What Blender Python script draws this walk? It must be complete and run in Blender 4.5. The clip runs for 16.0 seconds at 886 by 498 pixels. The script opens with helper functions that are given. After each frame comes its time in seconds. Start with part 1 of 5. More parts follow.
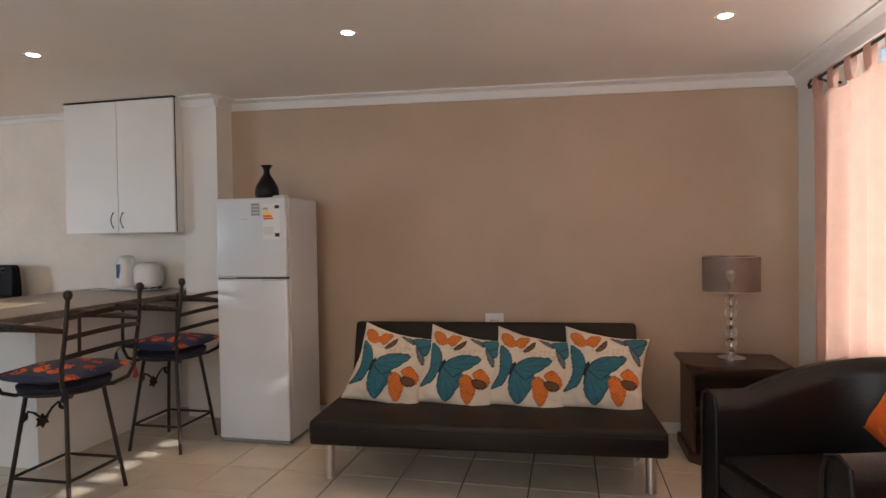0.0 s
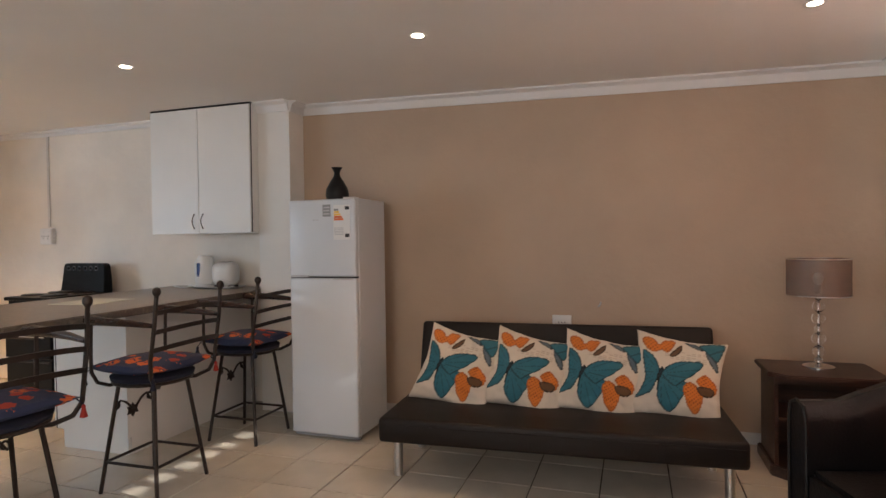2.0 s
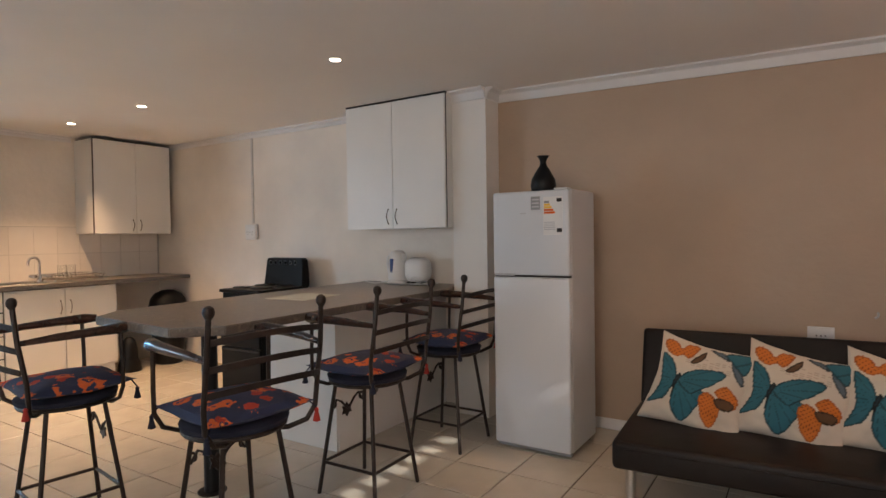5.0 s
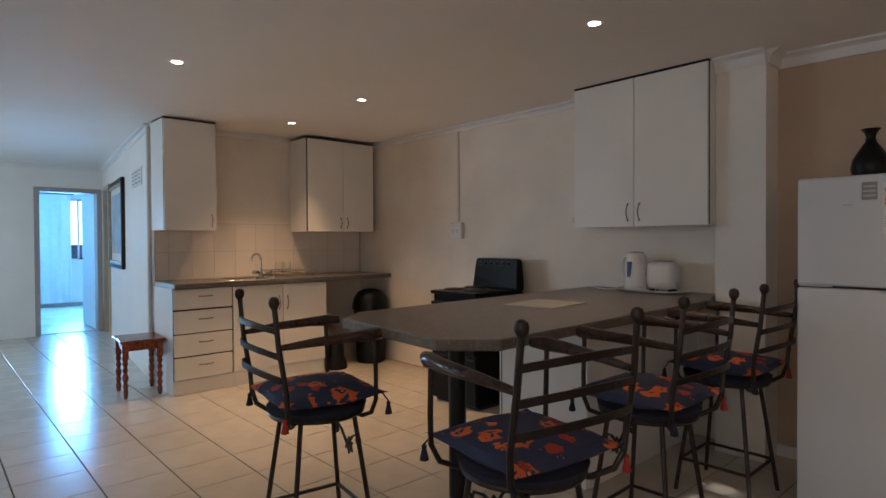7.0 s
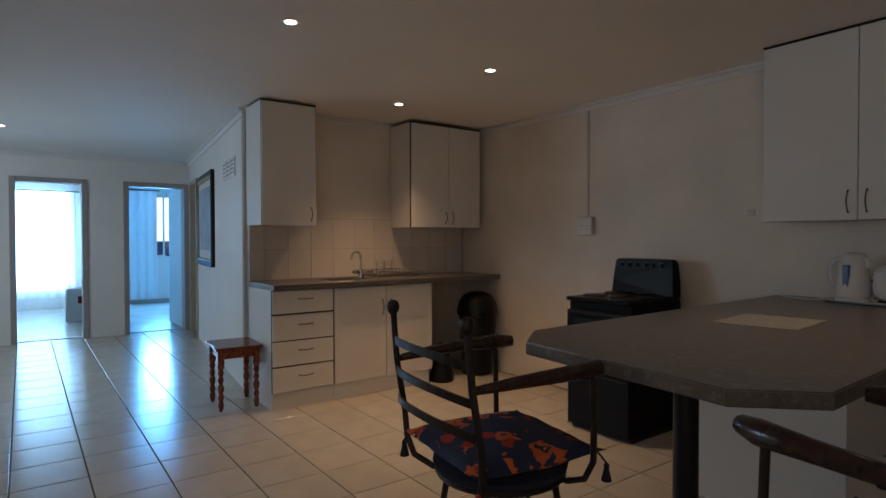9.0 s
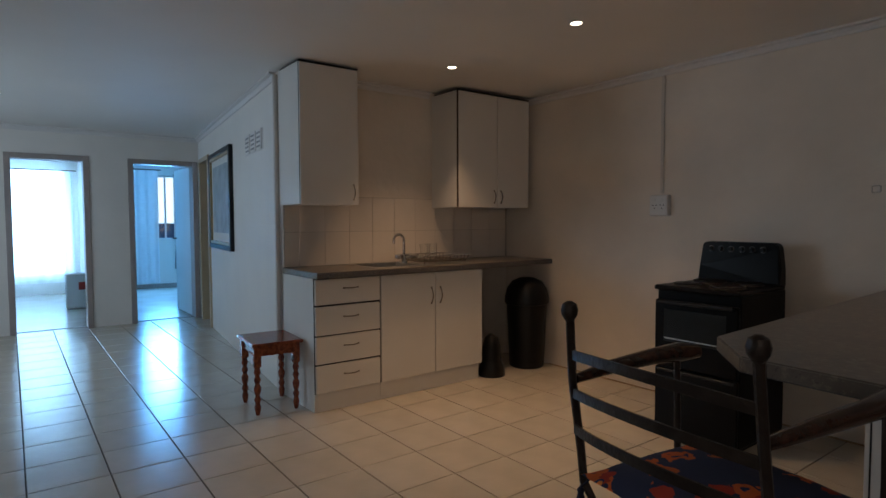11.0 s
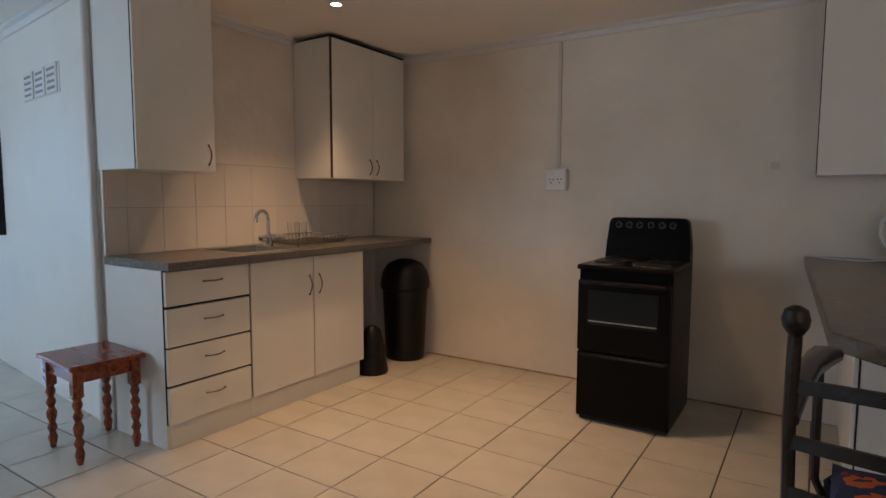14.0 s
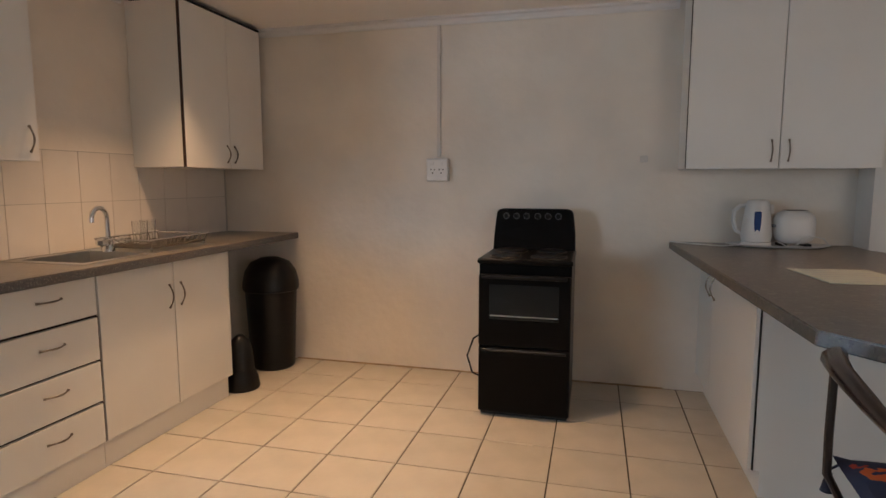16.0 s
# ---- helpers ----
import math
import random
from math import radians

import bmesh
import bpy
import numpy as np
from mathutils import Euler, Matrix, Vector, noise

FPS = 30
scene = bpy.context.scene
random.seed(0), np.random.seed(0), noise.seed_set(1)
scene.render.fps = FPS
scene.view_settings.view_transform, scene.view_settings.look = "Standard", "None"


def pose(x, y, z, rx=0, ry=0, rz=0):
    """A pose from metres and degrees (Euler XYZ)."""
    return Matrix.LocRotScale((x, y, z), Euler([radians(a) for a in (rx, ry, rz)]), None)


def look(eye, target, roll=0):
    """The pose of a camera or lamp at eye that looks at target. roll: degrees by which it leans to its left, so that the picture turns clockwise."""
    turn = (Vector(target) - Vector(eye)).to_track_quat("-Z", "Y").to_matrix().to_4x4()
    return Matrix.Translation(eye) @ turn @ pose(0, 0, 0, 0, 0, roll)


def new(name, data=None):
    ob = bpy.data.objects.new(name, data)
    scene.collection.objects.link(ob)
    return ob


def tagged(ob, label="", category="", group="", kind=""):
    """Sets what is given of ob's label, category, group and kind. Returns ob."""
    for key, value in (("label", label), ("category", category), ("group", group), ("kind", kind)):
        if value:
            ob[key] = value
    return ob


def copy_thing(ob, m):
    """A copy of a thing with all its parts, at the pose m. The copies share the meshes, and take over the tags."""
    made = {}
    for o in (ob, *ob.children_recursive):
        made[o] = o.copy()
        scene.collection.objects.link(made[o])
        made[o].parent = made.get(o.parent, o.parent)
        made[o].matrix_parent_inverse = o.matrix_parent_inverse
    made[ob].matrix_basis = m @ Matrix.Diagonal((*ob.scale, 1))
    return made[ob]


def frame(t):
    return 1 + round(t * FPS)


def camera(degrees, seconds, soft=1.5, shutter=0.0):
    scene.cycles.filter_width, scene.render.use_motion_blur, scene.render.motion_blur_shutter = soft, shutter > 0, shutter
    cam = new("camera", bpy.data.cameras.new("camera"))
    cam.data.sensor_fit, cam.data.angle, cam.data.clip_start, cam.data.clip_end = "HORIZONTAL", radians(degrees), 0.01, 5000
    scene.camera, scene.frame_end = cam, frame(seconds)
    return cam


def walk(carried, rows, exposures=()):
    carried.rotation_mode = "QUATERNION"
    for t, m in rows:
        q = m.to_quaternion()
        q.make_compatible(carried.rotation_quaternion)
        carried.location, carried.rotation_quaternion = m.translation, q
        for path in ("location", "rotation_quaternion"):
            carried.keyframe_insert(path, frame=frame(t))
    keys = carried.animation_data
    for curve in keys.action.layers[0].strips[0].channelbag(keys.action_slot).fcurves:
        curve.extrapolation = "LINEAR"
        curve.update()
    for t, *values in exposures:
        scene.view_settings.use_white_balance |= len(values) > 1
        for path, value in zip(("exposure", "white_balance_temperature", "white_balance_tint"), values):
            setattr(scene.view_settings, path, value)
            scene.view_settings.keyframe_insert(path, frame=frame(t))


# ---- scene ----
cam = camera(75.2, 16.0)
PATH = [
    (0, (0.727, 0.296, 1.246), (0.303, 2.25, 1.211), -0.9),
    (0.5, (0.726, 0.294, 1.245), (0.242, 2.234, 1.211), -0.9),
    (1, (0.724, 0.293, 1.249), (0.187, 2.219, 1.215), -0.9),
    (1.5, (0.701, 0.287, 1.244), (0.124, 2.202, 1.214), -0.8),
    (2, (0.687, 0.285, 1.245), (0.062, 2.184, 1.216), -0.8),
    (2.5, (0.642, 0.283, 1.244), (-0.026, 2.168, 1.215), -0.7),
    (3, (0.592, 0.292, 1.241), (-0.13, 2.157, 1.212), -0.7),
    (3.2, (0.553, 0.288, 1.269), (-0.187, 2.146, 1.223), -0.7),
    (5.3, (0.108, 0.452, 1.248), (-1.071, 2.068, 1.218), -0.6),
    (5.5, (0.05, 0.468, 1.24), (-1.205, 2.025, 1.215), -0.4),
    (6, (-0.12, 0.484, 1.248), (-1.5, 1.932, 1.219), -0.4),
    (6.5, (-0.325, 0.487, 1.25), (-1.757, 1.883, 1.225), -0.3),
    (7, (-0.532, 0.487, 1.239), (-2.012, 1.832, 1.211), -0.3),
    (7.5, (-0.752, 0.527, 1.237), (-2.291, 1.803, 1.214), -0.1),
    (8, (-0.95, 0.551, 1.232), (-2.54, 1.764, 1.209), -0.1),
    (8.5, (-1.165, 0.559, 1.231), (-2.777, 1.743, 1.206), -0.1),
    (9, (-1.344, 0.543, 1.232), (-2.958, 1.723, 1.198), -0.1),
    (11.5, (-2.169, 0.446, 1.225), (-3.75, 1.665, 1.106), 0.1),
    (12, (-2.33, 0.458, 1.212), (-3.874, 1.722, 1.085), 0.1),
    (12.5, (-2.464, 0.451, 1.222), (-3.948, 1.784, 1.084), 0.2),
    (13, (-2.61, 0.438, 1.23), (-3.989, 1.88, 1.083), 0.2),
    (13.5, (-2.724, 0.423, 1.227), (-3.956, 1.99, 1.07), 0.2),
    (14, (-2.852, 0.466, 1.202), (-3.938, 2.137, 1.029), 0.2),
    (14.5, (-2.983, 0.514, 1.219), (-3.921, 2.269, 1.025), 0.1),
    (15, (-3.104, 0.525, 1.224), (-3.922, 2.339, 1.021), 0.1),
    (15.5, (-3.241, 0.508, 1.248), (-3.885, 2.389, 1.028), 0.1),
    (16, (-3.338, 0.497, 1.256), (-3.841, 2.419, 1.024), 0.0),
]
EXPOSURES = [(0, 0.92), (3, 0.94), (5.5, 0.62), (7, -0.06), (8, -0.60), (9, -0.94), (11.5, -1.08), (12.5, -0.90), (13.5, -0.52), (14.5, -0.04), (16, 0.22)]
walk(cam, [(t, look(eye, target, roll)) for t, eye, target, roll in PATH], EXPOSURES)

# ---- world and light ----
CEIL = 2.28
X_W, X_E, Y_N, Y_S = -9.78, 2.08, 4.12, -1.7
WALL_K = -5.9
world = bpy.data.worlds.new("world")
scene.world = world
world.use_nodes = True
wn = world.node_tree
sky = wn.nodes.new("ShaderNodeTexSky")
sky.sky_type, sky.sun_disc = "NISHITA", False
sky.sun_elevation, sky.sun_rotation = radians(28), radians(91.4)
wn.links.new(sky.outputs[0], wn.nodes["Background"].inputs[0])
wn.nodes["Background"].inputs[1].default_value = 0.12
sun = new("sun", bpy.data.lights.new("sun", "SUN"))
sun.data.energy, sun.data.angle, sun.data.color = 2.6, radians(0.5), (1.0, 0.95, 0.88)
sun.matrix_world = look((0, 0, 10), (-3.73, 0.093, 10 - 1.99))


def area_lamp(name, eye, target, w, h, power, color):
    ob = new(name, bpy.data.lights.new(name, "AREA"))
    ob.data.shape, ob.data.size, ob.data.size_y, ob.data.energy, ob.data.color = "RECTANGLE", w, h, power, color
    ob.matrix_world = look(eye, target)
    return ob


DAY = (0.30, 0.62, 1.0)
area_lamp("daylight_bedroom_1", (-13.6, 0.45, 1.25), (-9, 0.55, 1.1), 1.5, 1.7, 270, DAY)
area_lamp("daylight_bedroom_2", (-13.5, 2.72, 1.45), (-9, 2.2, 1.2), 0.7, 1.2, 210, (0.12, 0.45, 1.0))
area_lamp("daylight_hall", (-7.6, -1.62, 1.5), (-7.6, 2, 1.2), 1.6, 1.1, 56, (0.60, 0.79, 1.0))
# added fill lamp that brightens the living room from the unseen south side
area_lamp("fill_light_south", (-0.2, -1.6, 1.45), (-0.4, 3, 1.75), 2.2, 1.4, 22, (1.0, 0.91, 0.84))
area_lamp("daylight_east", (X_E + 0.03, 2.3, 1.4), (0, 2.3, 1.7), 2.1, 1.3, 10, (1.0, 0.90, 0.82))

SPOTS = [(-4.02, 1.595, 30), (-4.06, 2.895, 84), (-5.15, 2.905, 95), (-2.09, 2.89, 18), (-0.30, 2.935, 15), (1.42, 3.07, 13), (-7.97, 0.40, 6)]

# ---- materials ----


def mat(name, color, rough=0.6, metal=0.0, vary=0.12, scale=6.0, bump=0.05, bscale=60.0, spec=0.5, rand=0.0, coat=0.0):
    m = bpy.data.materials.new(name)
    m.use_nodes = True
    nt = m.node_tree
    n, l = nt.nodes, nt.links
    b = n["Principled BSDF"]
    b.inputs["Roughness"].default_value, b.inputs["Metallic"].default_value = rough, metal
    b.inputs["Specular IOR Level"].default_value = spec
    b.inputs["Coat Weight"].default_value = coat
    tc = n.new("ShaderNodeTexCoord")
    no = n.new("ShaderNodeTexNoise")
    no.inputs["Scale"].default_value, no.inputs["Detail"].default_value = scale, 6
    l.new(tc.outputs["Object"], no.inputs["Vector"])
    rgb = n.new("ShaderNodeValToRGB")
    c = Vector(color)
    rgb.color_ramp.elements[0].position, rgb.color_ramp.elements[1].position = 0.3, 0.7
    rgb.color_ramp.elements[0].color = (*(c * (1 - vary)), 1)
    rgb.color_ramp.elements[1].color = (*(min(1, v * (1 + vary * 0.6)) for v in c), 1)
    l.new(no.outputs["Fac"], rgb.inputs["Fac"])
    out = rgb.outputs["Color"]
    if rand:
        oi, hs = n.new("ShaderNodeObjectInfo"), n.new("ShaderNodeHueSaturation")
        mr = n.new("ShaderNodeMapRange")
        mr.inputs["To Min"].default_value, mr.inputs["To Max"].default_value = 1 - rand, 1 + rand * 0.5
        l.new(oi.outputs["Random"], mr.inputs["Value"])
        l.new(mr.outputs["Result"], hs.inputs["Value"])
        l.new(out, hs.inputs["Color"])
        out = hs.outputs["Color"]
    l.new(out, b.inputs["Base Color"])
    rr = n.new("ShaderNodeMapRange")
    rr.inputs["To Min"].default_value, rr.inputs["To Max"].default_value = max(0.02, rough * 0.85), min(1, rough * 1.15)
    l.new(no.outputs["Fac"], rr.inputs["Value"])
    l.new(rr.outputs["Result"], b.inputs["Roughness"])
    if bump:
        n2, bp = n.new("ShaderNodeTexNoise"), n.new("ShaderNodeBump")
        n2.inputs["Scale"].default_value, n2.inputs["Detail"].default_value = bscale, 4
        bp.inputs["Strength"].default_value, bp.inputs["Distance"].default_value = bump, 0.01
        l.new(tc.outputs["Object"], n2.inputs["Vector"])
        l.new(n2.outputs["Fac"], bp.inputs["Height"])
        l.new(bp.outputs["Normal"], b.inputs["Normal"])
    return m


def glow(name, color, strength):
    m = bpy.data.materials.new(name)
    m.use_nodes = True
    b = m.node_tree.nodes["Principled BSDF"]
    b.inputs["Base Color"].default_value = (*color, 1)
    b.inputs["Emission Color"].default_value = (*color, 1)
    b.inputs["Emission Strength"].default_value = strength
    return m


def glass(name, color, rough=0.02, ior=1.45):
    m = bpy.data.materials.new(name)
    m.use_nodes = True
    b = m.node_tree.nodes["Principled BSDF"]
    b.inputs["Base Color"].default_value = (*color, 1)
    b.inputs["Transmission Weight"].default_value = 1
    b.inputs["Roughness"].default_value, b.inputs["IOR"].default_value = rough, ior
    return m


def wood(name, dark, light, rough=0.35, scale=3.0, axis=0):
    m = mat(name, light, rough, 0, 0.1, scale, 0.03, 120)
    n, l = m.node_tree.nodes, m.node_tree.links
    tc = n.new("ShaderNodeTexCoord")
    mp, no, rp = n.new("ShaderNodeMapping"), n.new("ShaderNodeTexNoise"), n.new("ShaderNodeValToRGB")
    s = [14, 14, 14]
    s[axis] = 1.2
    mp.inputs["Scale"].default_value = s
    no.inputs["Scale"].default_value, no.inputs["Detail"].default_value, no.inputs["Distortion"].default_value = 2.5, 8, 0.8
    l.new(tc.outputs["Object"], mp.inputs["Vector"])
    l.new(mp.outputs["Vector"], no.inputs["Vector"])
    l.new(no.outputs["Fac"], rp.inputs["Fac"])
    rp.color_ramp.elements[0].position, rp.color_ramp.elements[1].position = 0.35, 0.65
    rp.color_ramp.elements[0].color, rp.color_ramp.elements[1].color = (*dark, 1), (*light, 1)
    l.new(rp.outputs["Color"], n["Principled BSDF"].inputs["Base Color"])
    return m


def spotted(name, base, spots, scale, thresholds, rough=0.8, flat=1.0):
    """Cloth with woven blotches of other colours."""
    m = mat(name, base, rough, 0, 0.1, 30, 0.25, 400)
    n, l = m.node_tree.nodes, m.node_tree.links
    b = n["Principled BSDF"]
    tc = n.new("ShaderNodeTexCoord")
    cur = b.inputs["Base Color"].links[0].from_socket
    for k, (col, th) in enumerate(zip(spots, thresholds)):
        mp = n.new("ShaderNodeMapping")
        if th > 0:
            shift = k
        th = abs(th)
        mp.inputs["Location"].default_value = (3.1 * shift, 1.7 * shift, 0)
        mp.inputs["Scale"].default_value = (1, 1, flat)
        vo, no, mx = n.new("ShaderNodeTexVoronoi"), n.new("ShaderNodeTexNoise"), n.new("ShaderNodeMix")
        vo.inputs["Scale"].default_value = scale
        vo.inputs["Randomness"].default_value = 0.8
        no.inputs["Scale"].default_value = scale * 4
        no.inputs["Detail"].default_value = 1
        l.new(tc.outputs["Object"], mp.inputs["Vector"])
        l.new(mp.outputs["Vector"], vo.inputs["Vector"])
        l.new(mp.outputs["Vector"], no.inputs["Vector"])
        ad, cm = n.new("ShaderNodeMath"), n.new("ShaderNodeMath")
        ad.operation, cm.operation = "MULTIPLY_ADD", "LESS_THAN"
        l.new(no.outputs["Fac"], ad.inputs[0])
        ad.inputs[1].default_value = 0.55
        l.new(vo.outputs["Distance"], ad.inputs[2])
        l.new(ad.outputs[0], cm.inputs[0])
        cm.inputs[1].default_value = th
        mx.data_type = "RGBA"
        l.new(cm.outputs[0], mx.inputs[0])
        l.new(cur, mx.inputs[6])
        mx.inputs[7].default_value = (*col, 1)
        cur = mx.outputs[2]
    l.new(cur, b.inputs["Base Color"])
    return m


M_WALL = mat("white_wall_paint", (0.76, 0.73, 0.69), 0.55, 0, 0.04, 2.5, 0.16, 30)
# Kitchen copy of the white paint, with the downlights' warm cast tinted in.
M_WALL_WARM = mat("warm_tinted_white_wall_paint", (0.76, 0.695, 0.62), 0.55, 0, 0.12, 1.9, 0.35, 18)
M_TAN = mat("tan_wall_paint", (0.47, 0.345, 0.25), 0.6, 0, 0.08, 1.8, 0.22, 25)
M_CEIL = mat("ceiling_paint", (0.84, 0.81, 0.78), 0.75, 0, 0.03, 1.5, 0.04, 20)
M_TRIM = mat("cornice_paint", (0.72, 0.70, 0.69), 0.5, 0, 0.03, 3, 0.03, 30)
M_TILE = mat("floor_tile_glaze", (0.56, 0.51, 0.43), 0.19, 0, 0.08, 5, 0.012, 14, 0.5, 0.05)
M_BFLOOR = mat("pale_sheet_floor", (0.50, 0.46, 0.41), 0.25, 0, 0.1, 3, 0.03, 30)
M_GROUT = mat("dark_grout", (0.045, 0.028, 0.016), 0.9, 0, 0.3, 8, 0.1, 90)
M_WTILE = mat("wall_tile_glaze", (0.74, 0.68, 0.62), 0.22, 0, 0.05, 4, 0.02, 20, 0.5, 0.04)
M_WGROUT = mat("pale_grout", (0.46, 0.42, 0.38), 0.9, 0, 0.1, 8, 0.1, 90)
M_MELA = mat("white_melamine", (0.74, 0.72, 0.69), 0.38, 0, 0.03, 3, 0.01, 40)
M_DARK = mat("dark_gap", (0.02, 0.018, 0.016), 0.8)
def stone(name, base, light, dark):
    """Mottled laminate: cloudy patches with fine pale and dark flecks."""
    m = mat(name, base, 0.3, 0, 0.3, 7, 0.05, 60, 0.5)
    n, l = m.node_tree.nodes, m.node_tree.links
    b = n["Principled BSDF"]
    tc = n.new("ShaderNodeTexCoord")
    cur = b.inputs["Base Color"].links[0].from_socket
    for scale, lo, hi, col, amount in ((38, 0.52, 0.66, light, 0.75), (70, 0.56, 0.66, dark, 0.8), (150, 0.60, 0.68, light, 0.7)):
        no, mr, mx = n.new("ShaderNodeTexNoise"), n.new("ShaderNodeMapRange"), n.new("ShaderNodeMix")
        no.inputs["Scale"].default_value, no.inputs["Detail"].default_value, no.inputs["Roughness"].default_value = scale, 5, 0.7
        mr.inputs["From Min"].default_value, mr.inputs["From Max"].default_value, mr.inputs["To Max"].default_value = lo, hi, amount
        mx.data_type = "RGBA"
        l.new(tc.outputs["Object"], no.inputs["Vector"])
        l.new(no.outputs["Fac"], mr.inputs["Value"])
        l.new(mr.outputs["Result"], mx.inputs[0])
        l.new(cur, mx.inputs[6])
        mx.inputs[7].default_value = (*col, 1)
        cur = mx.outputs[2]
    l.new(cur, b.inputs["Base Color"])
    return m


M_TOP = stone("grey_brown_stone_laminate", (0.15, 0.122, 0.098), (0.27, 0.225, 0.175), (0.06, 0.05, 0.045))
M_EDGE = spotted("speckled_laminate_edge", (0.10, 0.095, 0.095), [(0.22, 0.21, 0.21), (0.045, 0.045, 0.05)], 95, [0.52, 0.47], 0.4)
M_IRON = mat("dark_iron", (0.038, 0.027, 0.022), 0.42, 0.6, 0.35, 25, 0.25, 90)
M_ARM = wood("dark_stained_wood", (0.02, 0.010, 0.008), (0.05, 0.022, 0.015), 0.2, 3)
M_CUSH = spotted("navy_woven_cloth", (0.026, 0.036, 0.085), [(0.66, 0.13, 0.03), (0.02, 0.03, 0.09), (0.80, 0.25, 0.05), (0.42, 0.04, 0.02)], 10.0, [0.64, -0.47, -0.36, 0.50], 0.85)
M_CUSH2 = mat("dark_navy_cloth", (0.012, 0.014, 0.03), 0.9)
M_LEATHER = mat("dark_brown_leatherette", (0.009, 0.0055, 0.0045), 0.46, 0, 0.2, 12, 0.2, 140, 0.3)
M_BLEATHER = mat("black_leather", (0.005, 0.0045, 0.005), 0.36, 0, 0.2, 8, 0.15, 90, 0.35)
M_CHROME = mat("chrome", (0.75, 0.75, 0.76), 0.12, 1.0, 0.03, 5, 0)
M_STEEL = mat("brushed_steel", (0.55, 0.54, 0.52), 0.3, 1.0, 0.08, 20, 0.02, 200)
M_HANDLE = mat("pewter_handle", (0.22, 0.19, 0.16), 0.35, 0.9, 0.15, 20, 0)
M_FRIDGE = mat("white_enamel", (0.60, 0.62, 0.65), 0.3, 0, 0.02, 3, 0.015, 200)
M_BLACK = mat("black_enamel", (0.005, 0.0045, 0.0045), 0.3, 0, 0.2, 6, 0.02, 60, 0.1)
M_BPLASTIC = mat("black_plastic", (0.005, 0.005, 0.0055), 0.4, 0, 0.15, 8, 0.05, 90, 0.3)
M_BGLASS = mat("black_glass", (0.008, 0.009, 0.010), 0.10, 0, 0.1, 5, 0, 10, 0.45)
M_WPLASTIC = mat("white_plastic", (0.72, 0.71, 0.70), 0.35, 0, 0.03, 5, 0)
M_GREYCLOTH = mat("grey_curtain_cloth", (0.16, 0.16, 0.18), 0.9, 0, 0.15, 14, 0.2, 300)
M_GREY = mat("grey_mark", (0.25, 0.25, 0.26), 0.6)
M_PALEGREY = mat("pale_grey", (0.45, 0.45, 0.47), 0.6)
M_BLUE = mat("blue_window_strip", (0.04, 0.08, 0.22), 0.2)
M_REDWOOD = wood("red_stained_wood", (0.13, 0.022, 0.010), (0.31, 0.068, 0.026), 0.25, 3)
M_DWOOD = wood("dark_brown_wood", (0.022, 0.010, 0.007), (0.06, 0.028, 0.018), 0.4, 3)
M_DOORF = mat("grey_door_frame_paint", (0.36, 0.31, 0.29), 0.5, 0, 0.06, 6)
M_DOORB = mat("beige_door_frame_paint", (0.55, 0.42, 0.27), 0.5, 0, 0.06, 6)
M_DOOR = mat("white_door_paint", (0.7, 0.7, 0.7), 0.4, 0, 0.04, 3)
M_PIPE = mat("painted_conduit", (0.62, 0.58, 0.54), 0.5, 0, 0.05, 6)
M_ORANGE = spotted("orange_velvet", (0.75, 0.13, 0.01), [(0.85, 0.22, 0.03)], 9, [0.35], 0.8)
M_SHEER = mat("white_sheer", (0.85, 0.86, 0.88), 0.9, 0, 0.05, 10, 0.1, 300)
M_YEL = mat("yellow_print", (0.85, 0.5, 0.05), 0.5)
M_RED = mat("red_thread", (0.35, 0.03, 0.02), 0.9)
M_GOLD = mat("gilt_frame", (0.42, 0.30, 0.15), 0.4, 0.4, 0.2, 20)
M_PRINT = mat("grey_print_paper", (0.34, 0.38, 0.40), 0.6, 0, 0.35, 5, 0)
M_CARD = mat("pale_green_card", (0.52, 0.54, 0.47), 0.6, 0, 0.05, 8, 0)
M_MAT = mat("cream_mount", (0.66, 0.64, 0.58), 0.7, 0, 0.04, 8, 0)
M_GLASS = glass("clear_glass", (0.96, 0.97, 0.97))
M_LAMPGLOW = glow("lamp_glow", (1.0, 0.86, 0.66), 22)


def curtain_mat(name, col, through_col, weight):
    m = mat(name, col, 0.9, 0, 0.08, 14, 0.2, 500)
    n, l = m.node_tree.nodes, m.node_tree.links
    tr, mx = n.new("ShaderNodeBsdfTranslucent"), n.new("ShaderNodeMixShader")
    tr.inputs["Color"].default_value = (*through_col, 1)
    mx.inputs[0].default_value = weight
    l.new(n["Principled BSDF"].outputs[0], mx.inputs[1])
    l.new(tr.outputs[0], mx.inputs[2])
    l.new(mx.outputs[0], n["Material Output"].inputs[0])
    return m


M_CURTAIN = curtain_mat("peach_curtain_cloth", (0.58, 0.33, 0.26), (0.58, 0.40, 0.34), 0.28)
M_VOILE = curtain_mat("white_voile", (0.85, 0.87, 0.9), (0.9, 0.93, 0.97), 0.6)

# ---- building blocks ----


def thing(name, label, category, loc=(0, 0, 0), rz=0, group=""):
    ob = new(name)
    ob.matrix_world = pose(*loc, 0, 0, rz)
    ob.empty_display_size = 0.1
    return tagged(ob, label, category, group)


